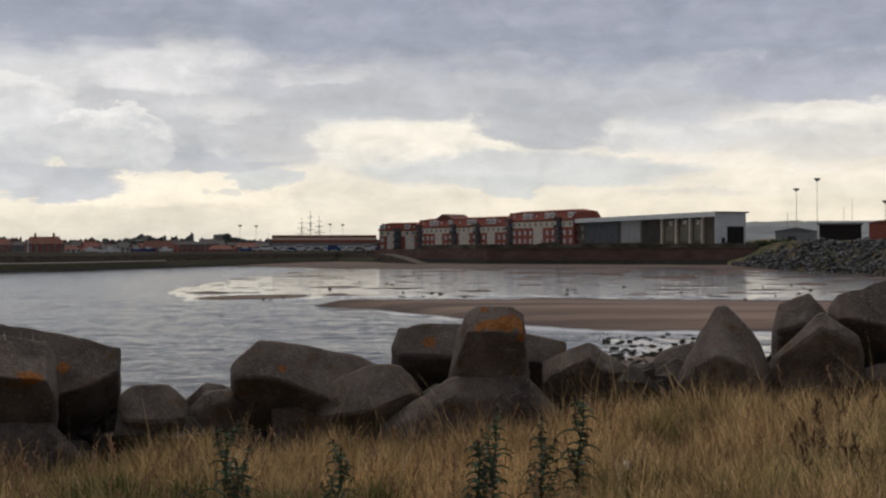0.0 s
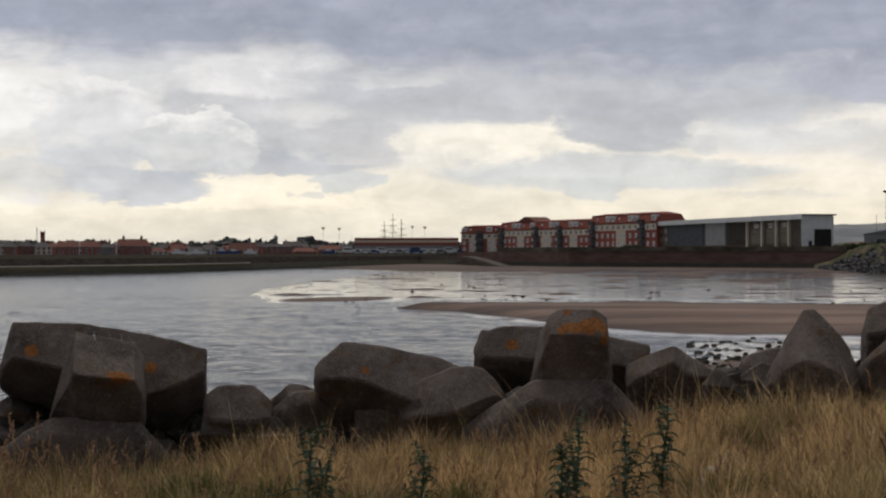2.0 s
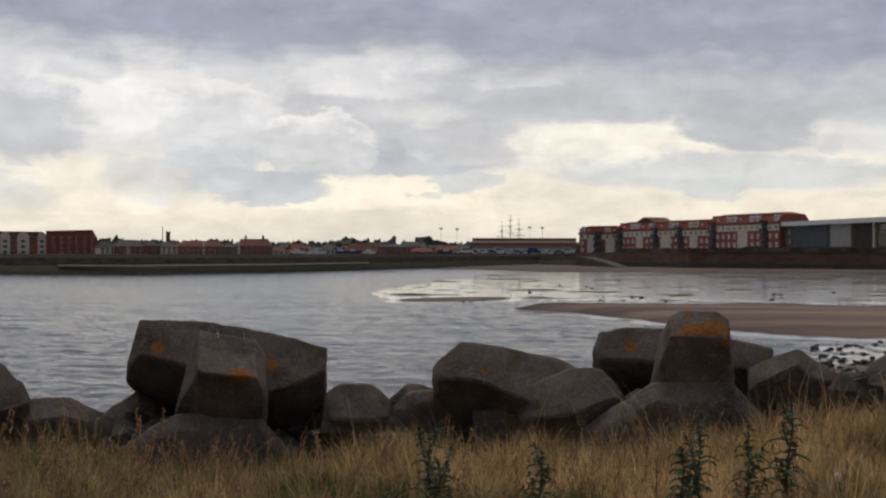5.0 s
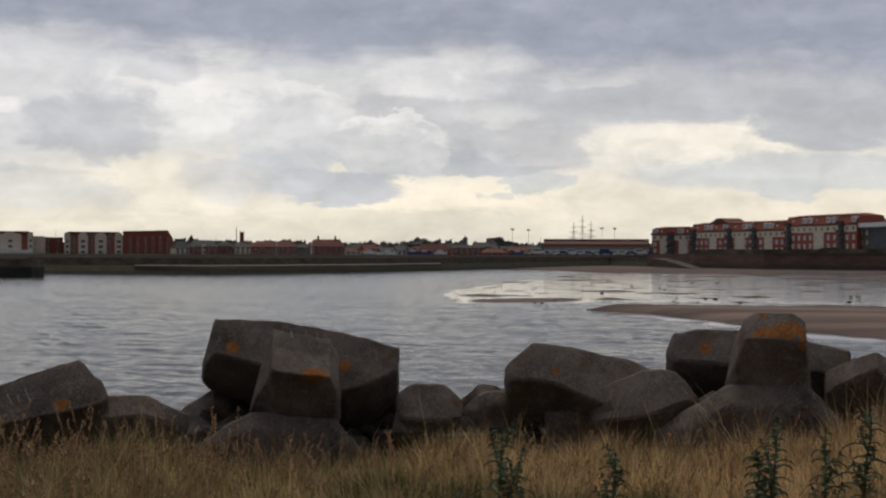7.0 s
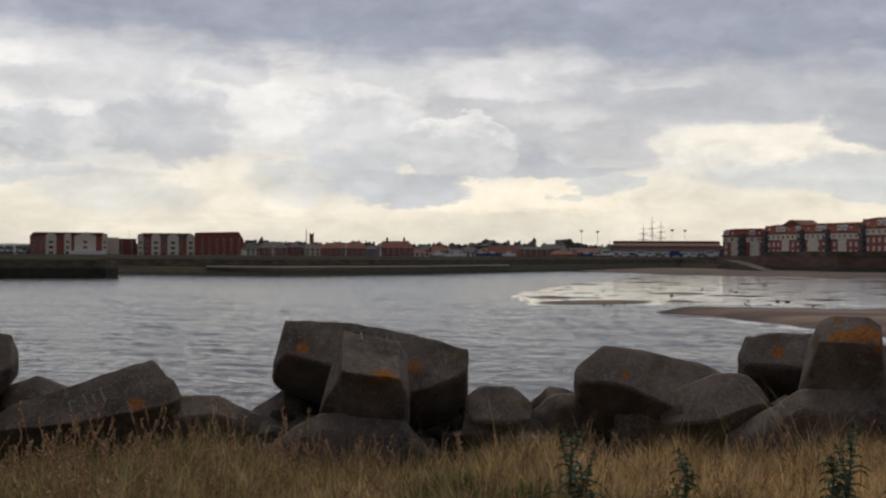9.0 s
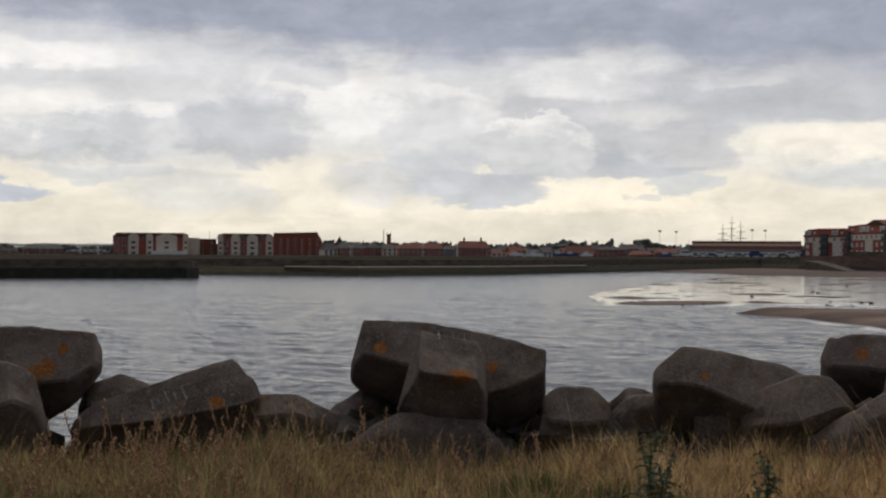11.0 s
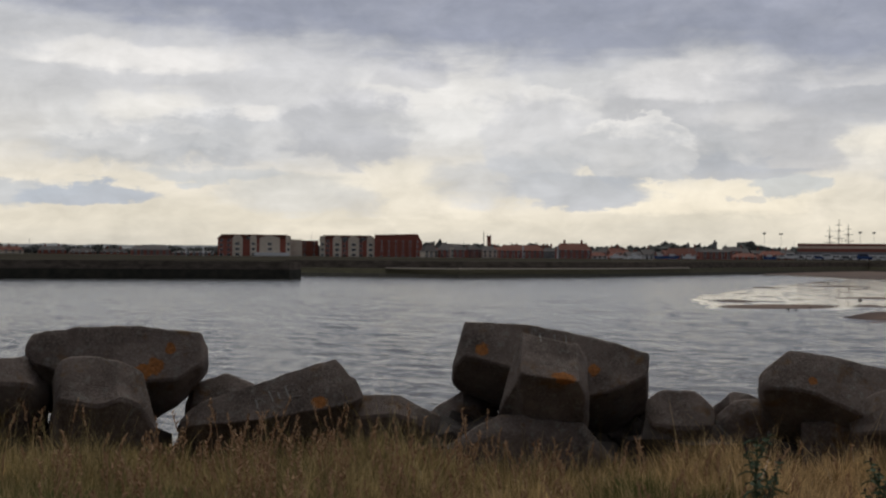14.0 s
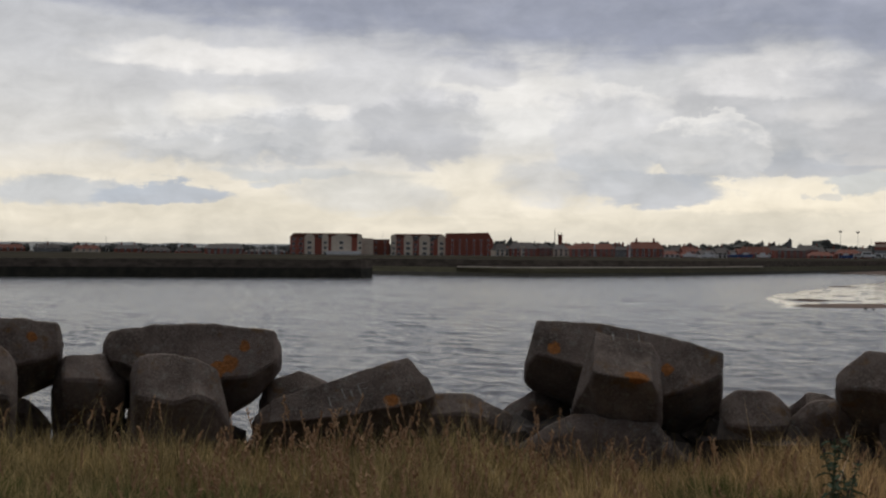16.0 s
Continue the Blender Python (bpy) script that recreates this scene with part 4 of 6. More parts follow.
concrete(M_LICHEN, growths([(block_o, -1.63, -3.41, 0.09), (block_o, -2.08, -3.31, 0.12), (block_o, -2.57, -3.26, 0.10), (block_o, -3.02, -3.21, 0.13), (block_o, -3.37, -3.31, 0.12), (block_o, -2.87, -3.51, 0.08), (block_o, -1.83, -2.67, 0.06), (block_o, -3.46, -3.9, 0.07)]))


# ---- buildings ----
WINDOWS = {}


def window_mesh(w, h):
    key = (round(w, 2), round(h, 2))
    if key not in WINDOWS:
        fr = boxes((-w / 2, w / 2, -0.06, 0.02, -0.08, 0), (-w / 2, w / 2, -0.06, 0.02, h, h + 0.08), (-w / 2 - 0.08, -w / 2, -0.06, 0.02, -0.08, h + 0.08), (w / 2, w / 2 + 0.08, -0.06, 0.02, -0.08, h + 0.08), (-0.04, 0.04, -0.05, 0.02, 0, h))
        gl = boxes((-w / 2, w / 2, -0.03, 0.01, 0, h))
        WINDOWS[key] = (mesh_of("window_frame", fr, M_FRAME), mesh_of("pane", gl, M_GLASS))
    return WINDOWS[key]


def window(parent, x, z, w, h, y=0.0):
    fr, gl = window_mesh(w, h)
    ob = new("window", fr)
    ob.parent = parent
    ob.location = (x, y - 0.025, z)
    p = new("pane", gl)
    p.parent = ob
    return ob


def house(name, label, category, b0, d0, b1, d1, z, eaves, ridge, depth, wall_mat, roof_mat, storeys=2, bays=3, hip=0.0, win=(1.1, 1.3), chimneys=0, group="", panels=()):
    """A house with walls, a ridged roof along the front, windows by storey and bay, and cream or white panels."""
    m, w = facing(b0, d0, b1, d1, z)
    r = root(name, m, label, category, group)
    part("wall", boxes((0, w, 0, depth, -1.5, eaves)), wall_mat, r)
    if ridge > 0:
        bm = bmesh.new()
        o = 0.35
        hp = min(hip, w / 2 - 0.1)
        vs = [bm.verts.new(p) for p in ((-o, -o, eaves), (w + o, -o, eaves), (w + o, depth + o, eaves), (-o, depth + o, eaves), (hp - o * (hp == 0), depth / 2, eaves + ridge), (w - hp + o * (hp == 0), depth / 2, eaves + ridge))]
        for f in ((0, 1, 5, 4), (2, 3, 4, 5), (1, 2, 5), (3, 0, 4), (3, 2, 1, 0)):
            bm.faces.new([vs[i] for i in f])
        roof = part("roof", bm, roof_mat, r)
    else:
        roof = part("roof", boxes((-0.2, w + 0.2, -0.2, depth + 0.2, eaves, eaves + 0.35)), roof_mat, r)
    for k in range(chimneys):
        x = w * (k + 0.5) / chimneys
        part("chimney", boxes((x - 0.5, x + 0.5, depth / 2 - 0.4, depth / 2 + 0.4, eaves + ridge * 0.6, eaves + ridge + 1.4), (x - 0.3, x - 0.05, depth / 2 - 0.15, depth / 2 + 0.15, eaves + ridge + 1.4, eaves + ridge + 1.9), (x + 0.05, x + 0.3, depth / 2 - 0.15, depth / 2 + 0.15, eaves + ridge + 1.4, eaves + ridge + 1.9)), M_BRICK_DARK, roof)
    for x0, x1, z0, z1, pm in panels:
        part("panel", boxes((x0 * w, x1 * w, -0.05, 0.0, z0, z1)), pm, r)
    sh = eaves / storeys
    for s in range(storeys):
        for k in range(bays):
            window(r, w * (k + 0.5) / bays, s * sh + sh * 0.3, win[0], win[1], -0.05 if panels else 0)
    return r, w


# rubble filler between the blocks, its dark colour standing for the shade there
bm = bmesh.new()
rk = random.Random(21)
for i in range(260):
    b = rk.uniform(-22, 50)
    if 33.0 < b < 36.0 or 42.0 < b < 44.8:
        continue
    d = rk.uniform(14.6, 16.2)
    lump(bm, sight(b, -8.5 + (2.0 if b < -8 else 0.6 if b < 3 else -0.35) + rk.uniform(-0.3, 0.7), d), (rk.uniform(0.25, 0.5), rk.uniform(0.25, 0.5), rk.uniform(0.2, 0.36)), i * 0.7, 5, 8, 0.45)
for i in range(70):
    b = rk.choice((rk.uniform(3, 11), rk.uniform(12.5, 18)))
    lump(bm, sight(b, rk.uniform(-8.7, -7.8), rk.uniform(15.7, 16.6)), (rk.uniform(0.3, 0.5), 0.35, rk.uniform(0.22, 0.34)), i * 0.9 + 400, 5, 8, 0.4)
tagged(new("rubble", mesh_of("rubble", bm, two("shade_dark_rubble", (0.035, 0.03, 0.026), (0.085, 0.07, 0.06), scale=3))), "broken rubble filling the gaps between armour blocks, coloured dark for the shade there", "rubble", kind="stuff")


# quayside flats in three lengths, stepped up towards the near end
def pale_window(parent, x, z, w, h, y):
    """A window in a broad white surround, with two panes."""
    key = ("pale", round(w, 2), round(h, 2))
    if key not in WINDOWS:
        t = 0.24
        fr = boxes((-w / 2, w / 2, -0.08, 0.02, 0, t), (-w / 2, w / 2, -0.08, 0.02, h - t, h), (-w / 2, -w / 2 + t, -0.08, 0.02, t, h - t), (w / 2 - t, w / 2, -0.08, 0.02, t, h - t), (-0.1, 0.1, -0.08, 0.02, t, h - t))
        gl = boxes((-w / 2 + t, w / 2 - t, -0.04, 0.01, t, h - t))
        WINDOWS[key] = (mesh_of("window_frame", fr, M_FRAME), mesh_of("pane", gl, M_PANE))
    fr, gl = WINDOWS[key]
    ob = new("window", fr)
    ob.parent = parent
    ob.location = (x, y - 0.025, z)
    new("pane", gl).parent = ob
    return ob


def flats(b0, d0, b1, d1, z, eaves, ridge, bays, cream, balconies):
    """Two brick storeys, a cream third storey and a red mansard with broad dormer windows."""
    m, w = facing(b0, d0, b1, d1, z)
    r = root("apartment_building", m, "red-brick quayside apartment building with cream third storey and white windows", "apartment building", "quayside flats")
    h = eaves / 4
    part("wall", boxes((0, w, 0, 13, -1.5, eaves * 0.77)), M_BRICK, r)
    part("cream_storey", boxes((0.3, w - 0.3, -0.12, 0, eaves * 0.54, eaves * 0.73)), M_CREAM, r, "cream rendered third storey")
    bm = bmesh.new()
    o = 0.4
    low = [(-o, -o), (w + o, -o), (w + o, 13 + o), (-o, 13 + o)]
    top = [(1.0, 1.2), (w - 1.0, 1.2), (w - 1.0, 12), (1.0, 12)]
    za, zb, zc = eaves * 0.77, eaves + 0.2, eaves + ridge * 0.55
    rings = [[bm.verts.new((x, y, zz)) for x, y in ring] for ring, zz in ((low, za), (top, zb), ([(x + (2.5 if x < w / 2 else -2.5), 6.6 + (y - 6.6) * 0.2) for x, y in top], zc))]
    for a, b in zip(rings, rings[1:]):
        for k in range(4):
            bm.faces.new((a[k], a[(k + 1) % 4], b[(k + 1) % 4], b[k]))
    bm.faces.new(rings[0][::-1])
    bm.faces.new(rings[-1])
    roof = part("mansard_roof", bm, M_MANSARD, r, "dark red tiled mansard")
    part("gutter", boxes((-0.5, w + 0.5, -0.6, -0.36, za - 0.12, za + 0.12)), M_BRICK_DARK, r)
    part("parapet_cap", boxes((0.8, w - 0.8, 0.95, 1.25, zb - 0.1, zb + 0.22)), M_ROOF_RED, roof)
    for a, b in cream:
        part("cream_panel", boxes((a * w, b * w, -0.12, 0, 0.2, eaves * 0.54)), M_CREAM, r)
    for k in range(bays):
        f = (k + 0.5) / bays
        if any(abs(f - c) * w < 2.6 for c in balconies):
            continue
        y = -0.12 if any(a < f < b for a, b in cream) else 0.0
        for s in range(2):
            pale_window(r, f * w, h * s + 0.8, 1.35, 1.75, y)
        window(r, f * w, eaves * 0.54 + 0.6, 1.1, 1.3, -0.12)
        if k % 4 in (0, 3):
            dm = part("dormer", boxes((f * w - 1.35, f * w + 1.35, -0.15, 1.6, eaves * 0.82, eaves * 0.985)), M_FRAME, roof, "white-clad dormer")
            pale_window(dm, f * w, eaves * 0.825, 2.5, eaves * 0.15, -0.15)
        elif k % 2:
            part("rooflight", boxes((f * w - 0.4, f * w + 0.4, 0.1, 0.9, eaves * 0.87, eaves * 0.93)), M_FRAME, roof)
    for f in balconies:
        # flat sheet on the wall, coloured for the shade behind the balconies
        part("recess", boxes((f * w - 1.9, f * w + 1.9, -0.16, -0.13, 0.2, eaves * 0.73)), M_BLUEGREY, r, "flat blue-grey sheet with the balcony bay's shade in its colour")
        for s in range(4):
            z0 = h * s
            bal = part("balcony", boxes((f * w - 1.8, f * w + 1.8, -1.5, -0.17, z0, z0 + 0.25)), M_GREYCLAD, r)
            part("railing", boxes((f * w - 1.8, f * w + 1.8, -1.5, -1.42, z0 + 0.25, z0 + 1.3), (f * w - 1.8, f * w - 1.72, -1.42, -0.17, z0 + 0.25, z0 + 1.3), (f * w + 1.72, f * w + 1.8, -1.42, -0.17, z0 + 0.25, z0 + 1.3)), M_SLATE, bal)
    return r, w


flats(2.80, 610, 1.15, 600, 4.5, 11.9, 1.7, 6, [(0.22, 0.42), (0.7, 0.92)], [0.5])
fl, fw = flats(1.15, 600, -2.80, 545, 4.9, 12.9, 1.9, 19, [(0.22, 0.30), (0.50, 0.60), (0.80, 0.88)], [0.04, 0.44, 0.70])
flats(-2.80, 540, -5.72, 500, 6.3, 12.9, 2.0, 12, [(0.42, 0.56)], [0.06, 0.80])
bm = bmesh.new()
prism(bm, [(-8, 12.9), (8, 12.9), (1.2, 15.6), (-1.2, 15.6)], 1.4, 12.0)
bmesh.ops.translate(bm, verts=bm.verts, vec=(fw * 0.29, 0, 0))
part("gable_roof", bm, M_ROOF_RED, fl)

# long industrial hall with a pale end wall
m, hw = facing(-4.9, 520, -11.85, 410, 7.0)
hall = root("industrial_hall", m, "long low industrial hall with glazed bays and a white end wall", "industrial building")
part("wall", boxes((0, hw, 0.3, 10, -2, 8.8)), M_HALL, hall, "brown weathered front wall")
part("end_wall", boxes((hw, hw + 0.3, -0.6, 10.2, -2, 8.9)), M_WHITE, hall, "white painted gable wall")
part("roof", boxes((-0.5, hw + 0.8, -0.85, 11, 8.9, 9.3)), M_GREYCLAD, hall)
part("fascia", boxes((-0.5, hw + 0.8, -1.1, -0.9, 7.7, 9.3)), M_WHITE, hall, "deep pale fascia")
for a, b, mt in ((0.23, 0.455, M_BLUEGREY), (0.472, 0.591, M_PALE), (0.60, 0.705, M_DARK_CLAD)):
    part("panel", boxes((a * hw, b * hw, 0.1, 0.3, 0, 7.7)), mt, hall)
for a in (0.721, 0.80, 0.873, 0.935):
    part("post", boxes((a * hw - 0.45, a * hw + 0.45, -0.5, 0.3, -1, 7.7)), M_CREAM, hall, "cream steel post")
for a, b in ((0.735, 0.79), (0.815, 0.862), (0.885, 0.927)):
    part("glazed_bay", boxes((a * hw, b * hw, 0.2, 0.3, 0.4, 3.4), (a * hw, b * hw, 0.2, 0.3, 3.7, 5.0)), M_OLIVE, hall, "dull olive glazing")
    window(hall, hw * (a + b) / 2, 5.5, 2.6, 1.3, 0.28)
for k in range(6):
    window(hall, hw * (0.03 + 0.035 * k), 5.0, 1.6, 1.4, 0.28)
    window(hall, hw * (0.03 + 0.035 * k), 1.6, 1.6, 1.4, 0.28)
part("door", boxes((hw + 0.3, hw + 0.38, 3.6, 9.4, -1.5, 4.7)), M_DARK, hall, "large dark doorway")
part("hatch", boxes((hw + 0.3, hw + 0.38, 1.6, 2.8, -1.5, 1.2)), M_DARK, hall, "small dark hatch")

# low tiered building behind the car park
m, lw = facing(7.5, 640, 2.9, 640, 4.3)
low = root("tiered_shed", m, "long low shed with tiered brown and white bands", "industrial building")
for k, (z0, z1, y0, mt) in enumerate(((0, 2.2, 0, M_WHITE), (2.2, 3.6, 3, M_GREYCLAD), (3.6, 5.2, 3.2, M_BRICK_DARK), (5.2, 6.4, 6, M_CREAM), (6.4, 7.6, 6.2, M_BRICK_DARK))):
    part("tier", boxes((0, lw, y0, 30, z0, z1)), mt, low)

# ---- skyline: left-hand apartments and town ----


def seaside_flats(b0, d0, b1, d1, z, top, gables, group, wall=M_BRICK, strips=()):
    """Four-storey flats with cream gabled bays between red brick and a red roof."""
    m, w = facing(b0, d0, b1, d1, z)
    r = root("apartment_building", m, "four-storey seaside flats with cream gabled bays and red brick", "apartment building", group)
    eaves = top - 2.2
    part("wall", boxes((0, w, 0, 14, -1, eaves)), wall, r)
    for a, b in strips:
        part("brick_strip", boxes((a * w, b * w, -0.12, 0, -1, eaves)), M_BRICK, r)
    bm = bmesh.new()
    prism(bm, [(-0.4, eaves), (w + 0.4, eaves), (w - 2.0, top), (2.0, top)], -0.3, 14)
    part("roof", bm, M_ROOF_RED, r)
    for a, b in gables:
        bm = bmesh.new()
        prism(bm, [(a * w, 0), (b * w, 0), (b * w, eaves + 0.4), ((a + b) / 2 * w + 1.2, top - 0.5), ((a + b) / 2 * w - 1.2, top - 0.5), (a * w, eaves + 0.4)], -1.0, 4)
        g = part("gabled_bay", bm, M_CREAM, r, "cream rendered bay with a rounded gable")
        for k in range(3):
            window(g, (a + b) / 2 * w, 1.0 + k * 2.7, min(2.0, (b - a) * w * 0.45), 1.3, -1.0)
    for k in range(10):
        x = (k + 0.5) / 10
        if any(a - 0.03 < x < b + 0.03 for a, b in gables):
            continue
        for s in range(4):
            window(r, x * w, 0.8 + s * 2.45, 1.7, 1.3, -0.12 if strips else 0)
    return r, w


west, ww = seaside_flats(32.5, 690, 29.35, 690, 3.0, 12.0, [(0.20, 0.34), (0.44, 0.53), (0.57, 0.85), (0.93, 1.0)], "seaside flats")
part("glazed_porch", boxes((0.5 * ww, 0.98 * ww, -5, -1.0, -1, 2.6)), M_WHITE, west, "pale glazed ground-floor extension")
for a in (0.43, 0.78):
    d = part("dormer", boxes((a * ww - 1.6, a * ww + 1.6, -0.4, 5, 9.2, 11.0)), M_SLATE, west)
    window(d, a * ww, 9.5, 2.4, 1.1, -0.42)
part("return_wing", boxes((ww, ww + 6, 3, 16, -1, 9.6)), M_CREAM, west)
house("linking_block", "low dark brick block between two blocks of flats", "building", 28.95, 700, 28.15, 700, 3.2, 8.6, 0, 10, M_BRICK_DARK, M_SLATE, 3, 2, group="seaside flats")
east, ew = seaside_flats(28.1, 690, 25.7, 690, 3.0, 12.0, [(0.0, 0.10), (0.24, 0.40), (0.52, 0.72), (0.86, 1.0)], "seaside flats")
for a in (0.46, 0.79):
    d = part("dormer", boxes((a * ew - 1.4, a * ew + 1.4, -0.4, 5, 9.2, 11.0)), M_SLATE, east)
    window(d, a * ew, 9.5, 2.0, 1.1, -0.42)
m, w = facing(25.7, 688, 23.6, 688, 3.0)
plain = root("brick_apartment_block", m, "tall plain red-brick apartment block with a hipped end", "apartment building", "seaside flats")
bm = bmesh.new()
prism(bm, [(0, -1), (w, -1), (w, 8.6), (w - 2.6, 13.0), (0, 12.4)], 0, 16)
part("wall", bm, M_BRICK, plain)
part("gutter", boxes((0, w - 2.8, -0.4, 0, 11.6, 12.2)), M_BRICK_DARK, plain)
for k in range(6):
    part("pilaster", boxes((w * (0.06 + 0.15 * k), w * (0.06 + 0.15 * k) + 0.9, -0.25, 0, -1, 9.5)), M_BRICK_DARK, plain)
    for s in range(4):
        window(plain, w * (0.06 + 0.15 * k) + 2.2, 0.8 + 2.5 * s, 0.9, 1.1)

TOWN = "town houses along the shore"
rng = random.Random(5)


def town(b0, b1, dist, el_eave, el_top, wall_mat, roof_mat, storeys, bays, label, chimneys=0, hip=2.0, base=3.6, panels=()):
    eaves = 5 + dist * math.tan(radians(el_eave)) - base
    top = 5 + dist * math.tan(radians(el_top)) - base
    return house("house", label, "house", b0, dist, b1, dist + 2, base, eaves, max(0.0, top - eaves), 9, wall_mat, roof_mat, storeys, bays, hip, (1.2, 1.3), chimneys, TOWN, panels)


town(36.1, 34.5, 640, 0.12, 0.33, M_BRICK_DARK, M_SLATE, 2, 6, "dark brick terrace under a hipped slate roof")
town(34.4, 32.6, 660, 0.0, 0.10, M_BRICK_DARK, M_SLATE, 2, 7, "low brick terrace with pale posts", panels=[(0.3, 0.34, 0, 4, M_WHITE), (0.7, 0.74, 0, 4, M_WHITE)])
town(23.5, 22.9, 660, 0.15, 0.45, M_CREAM, M_SLATE, 2, 3, "narrow cream house with a slate roof")
town(22.85, 21.7, 660, 0.22, 0.50, M_BRICK, M_SLATE, 2, 5, "brick terrace under a dark slate roof", panels=[(0.4, 0.55, 0, 5, M_CREAM)])
town(21.6, 21.0, 670, 0.25, 0.45, M_BRICK_DARK, M_SLATE, 2, 3, "dark brick house with slate roof")
town(20.95, 20.3, 670, 0.20, 0.42, M_CREAM, M_SLATE, 2, 3, "cream rendered house with slate roof")
town(20.2, 18.3, 640, 0.22, 0.47, M_BRICK, M_ROOF_RED, 2, 8, "long red-brick building with one white post", panels=[(0.52, 0.56, 0, 6, M_WHITE)])
town(18.25, 17.75, 690, 0.2, 0.38, M_GREYCLAD, M_SLATE, 2, 2, "grey house with a row of chimneys", 3)
town(17.7, 16.2, 640, 0.26, 0.56, M_BRICK, M_ROOF_RED, 2, 6, "red-brick building with hipped red roofs and chimneys", 2, panels=[(0.0, 0.05, 0, 6, M_WHITE)])
town(16.15, 15.5, 650, 0.0, 0.18, M_WHITE, M_ROOF_RED, 1, 3, "low white cottage with a red roof")
town(15.4, 14.8, 655, -0.05, 0.15, M_BRICK, M_ROOF_RED, 1, 3, "low brick cottage with a red roof")
town(14.6, 14.0, 640, 0.02, 0.22, M_WHITE, M_SLATE, 2, 2, "white gabled house by the slipway", hip=0)
town(13.9, 13.5, 650, 0.05, 0.30, M_WHITE, M_SLATE, 2, 2, "white gabled house by the slipway", hip=0)
town(13.0, 11.6, 670, 0.05, 0.38, M_BRICK, M_ROOF_RED, 2, 5, "house under a broad red tiled roof")
town(11.45, 10.2, 640, 0.22, 0.34, M_BRICK_DARK, M_SLATE, 2, 5, "dark brick harbour building with pale windows")
town(10.1, 9.1, 670, 0.0, 0.18, M_BRICK, M_ROOF_RED, 1, 4, "low brick row under red tiles")
town(9.0, 8.0, 680, 0.08, 0.28, M_BRICK_DARK, M_ROOF_RED, 2, 4, "brick row under red tiles")
for i in range(26):
    b = 44 - i * 1.5 + rng.uniform(-0.3, 0.3)
    if 23 < b < 36.5:
        continue
    ex = rng.uniform(0.10, 0.22) if b > 30 else rng.uniform(0.12, 0.28)
    town(b + 0.6, b - 0.5, 900 + rng.uniform(0, 120), ex - 0.12, ex + 0.05, rng.choice((M_BRICK_DARK, M_CREAM, M_BRICK, M_GREYCLAD)), rng.choice((M_SLATE, M_ROOF_RED)), 2, 4, "distant terraced houses behind the shore", rng.choice((0, 1, 2)), base=4.2)


for i in range(30):
    b = 23.0 - i * 0.52 + rng.uniform(-0.2, 0.2)
    ex = rng.uniform(0.12, 0.36)
    town(b + rng.uniform(0.2, 0.4), b - rng.uniform(0.15, 0.4), 760 + rng.uniform(0, 100), ex - 0.1, ex + rng.uniform(0.02, 0.12), rng.choice((M_BRICK_DARK, M_BRICK, M_BRICK_DARK, M_BRICK, M_CREAM)), rng.choice((M_SLATE, M_ROOF_RED, M_SLATE)), 2, 3, "terraced houses behind the shore road", rng.choice((0, 1, 1, 2)), rng.choice((0, 2.0)), base=4.0)


def tower(b, dist, el0, el1, half, label, cap):
    z0, z1 = 5 + dist * math.tan(radians(el0)), 5 + dist * math.tan(radians(el1))
    m, w = facing(b + 0.05, dist, b - 0.05, dist, 4.2)
    r = root("tower", m, label, "tower")
    h = z1 - 4.2
    part("shaft", boxes((-half, half, -half, half, -1, h * 0.9), (-half * 1.15, half * 1.15, -half * 1.15, half * 1.15, h * 0.86, h * 0.9)), M_GREYCLAD if cap else M_BRICK_DARK, r)
    bm = bmesh.new()
    if cap:
        rod(bm, (0, 0, h * 0.9), (0, 0, h * 1.0), half * 0.9, half * 0.25, 8)
        rod(bm, (0, 0, h * 1.0), (0, 0, h * 1.06), half * 0.15, half * 0.05, 6)
    else:
        for sx in (-1, 1):
            for sy in (-1, 1):
                rod(bm, (sx * half * 0.8, sy * half * 0.8, h * 0.9), (sx * half * 0.8, sy * half * 0.8, h * 1.02), half * 0.2, 0.05, 5)
    part("cap", bm, M_SLATE, r)
    return r


tower(20.62, 1000, 0, 0.95, 1.6, "square stone church tower above the roofs", False)
tower(20.85, 1000, 0, 1.08, 0.3, "slender chimney beside the church tower", True)
tower(10.86, 900, 0, 0.72, 1.4, "clock tower with a small domed cap", True)
tower(12.0, 900, 0, 0.62, 1.1, "thin brick tower above the roofs", True)
tower(17.9, 900, 0, 0.55, 0.7, "brick chimney stack above the roofs", True)


# ---- poles, ship's masts, far trees, hill ----
def lamp_mast(b, dist, z0, el, head, label):
    top = 5 + dist * math.tan(radians(el))
    m = Matrix.Translation(polar(b, dist, z0 - 0.3))
    r = root("lamp_mast", m, label, "lighting mast", "floodlight masts")
    part("pole", rod(bmesh.new(), (0, 0, -1), (0, 0, top - z0), 0.11, 0.07), M_STEEL, r)
    if head:
        part("lamp_head", boxes((-0.9, 0.9, -0.5, 0.5, top - z0 - 0.1, top - z0 + 0.5), (-0.5, 0.5, -0.3, 0.3, top - z0 - 0.5, top - z0 - 0.1)), M_STEEL, r)
    return r


for b, dist, el in ((-15.17, 480, 2.50), (-16.02, 440, 2.92), (-18.75, 470, 1.95)):
    lamp_mast(b, dist, 6.5, el, True, "tall steel floodlight mast with a square head")
for b, el in ((-17.1, 1.75), (-17.43, 2.10), (-14.8, 1.55)):
    lamp_mast(b, 560, 6.5, el, False, "thin plain steel pole")
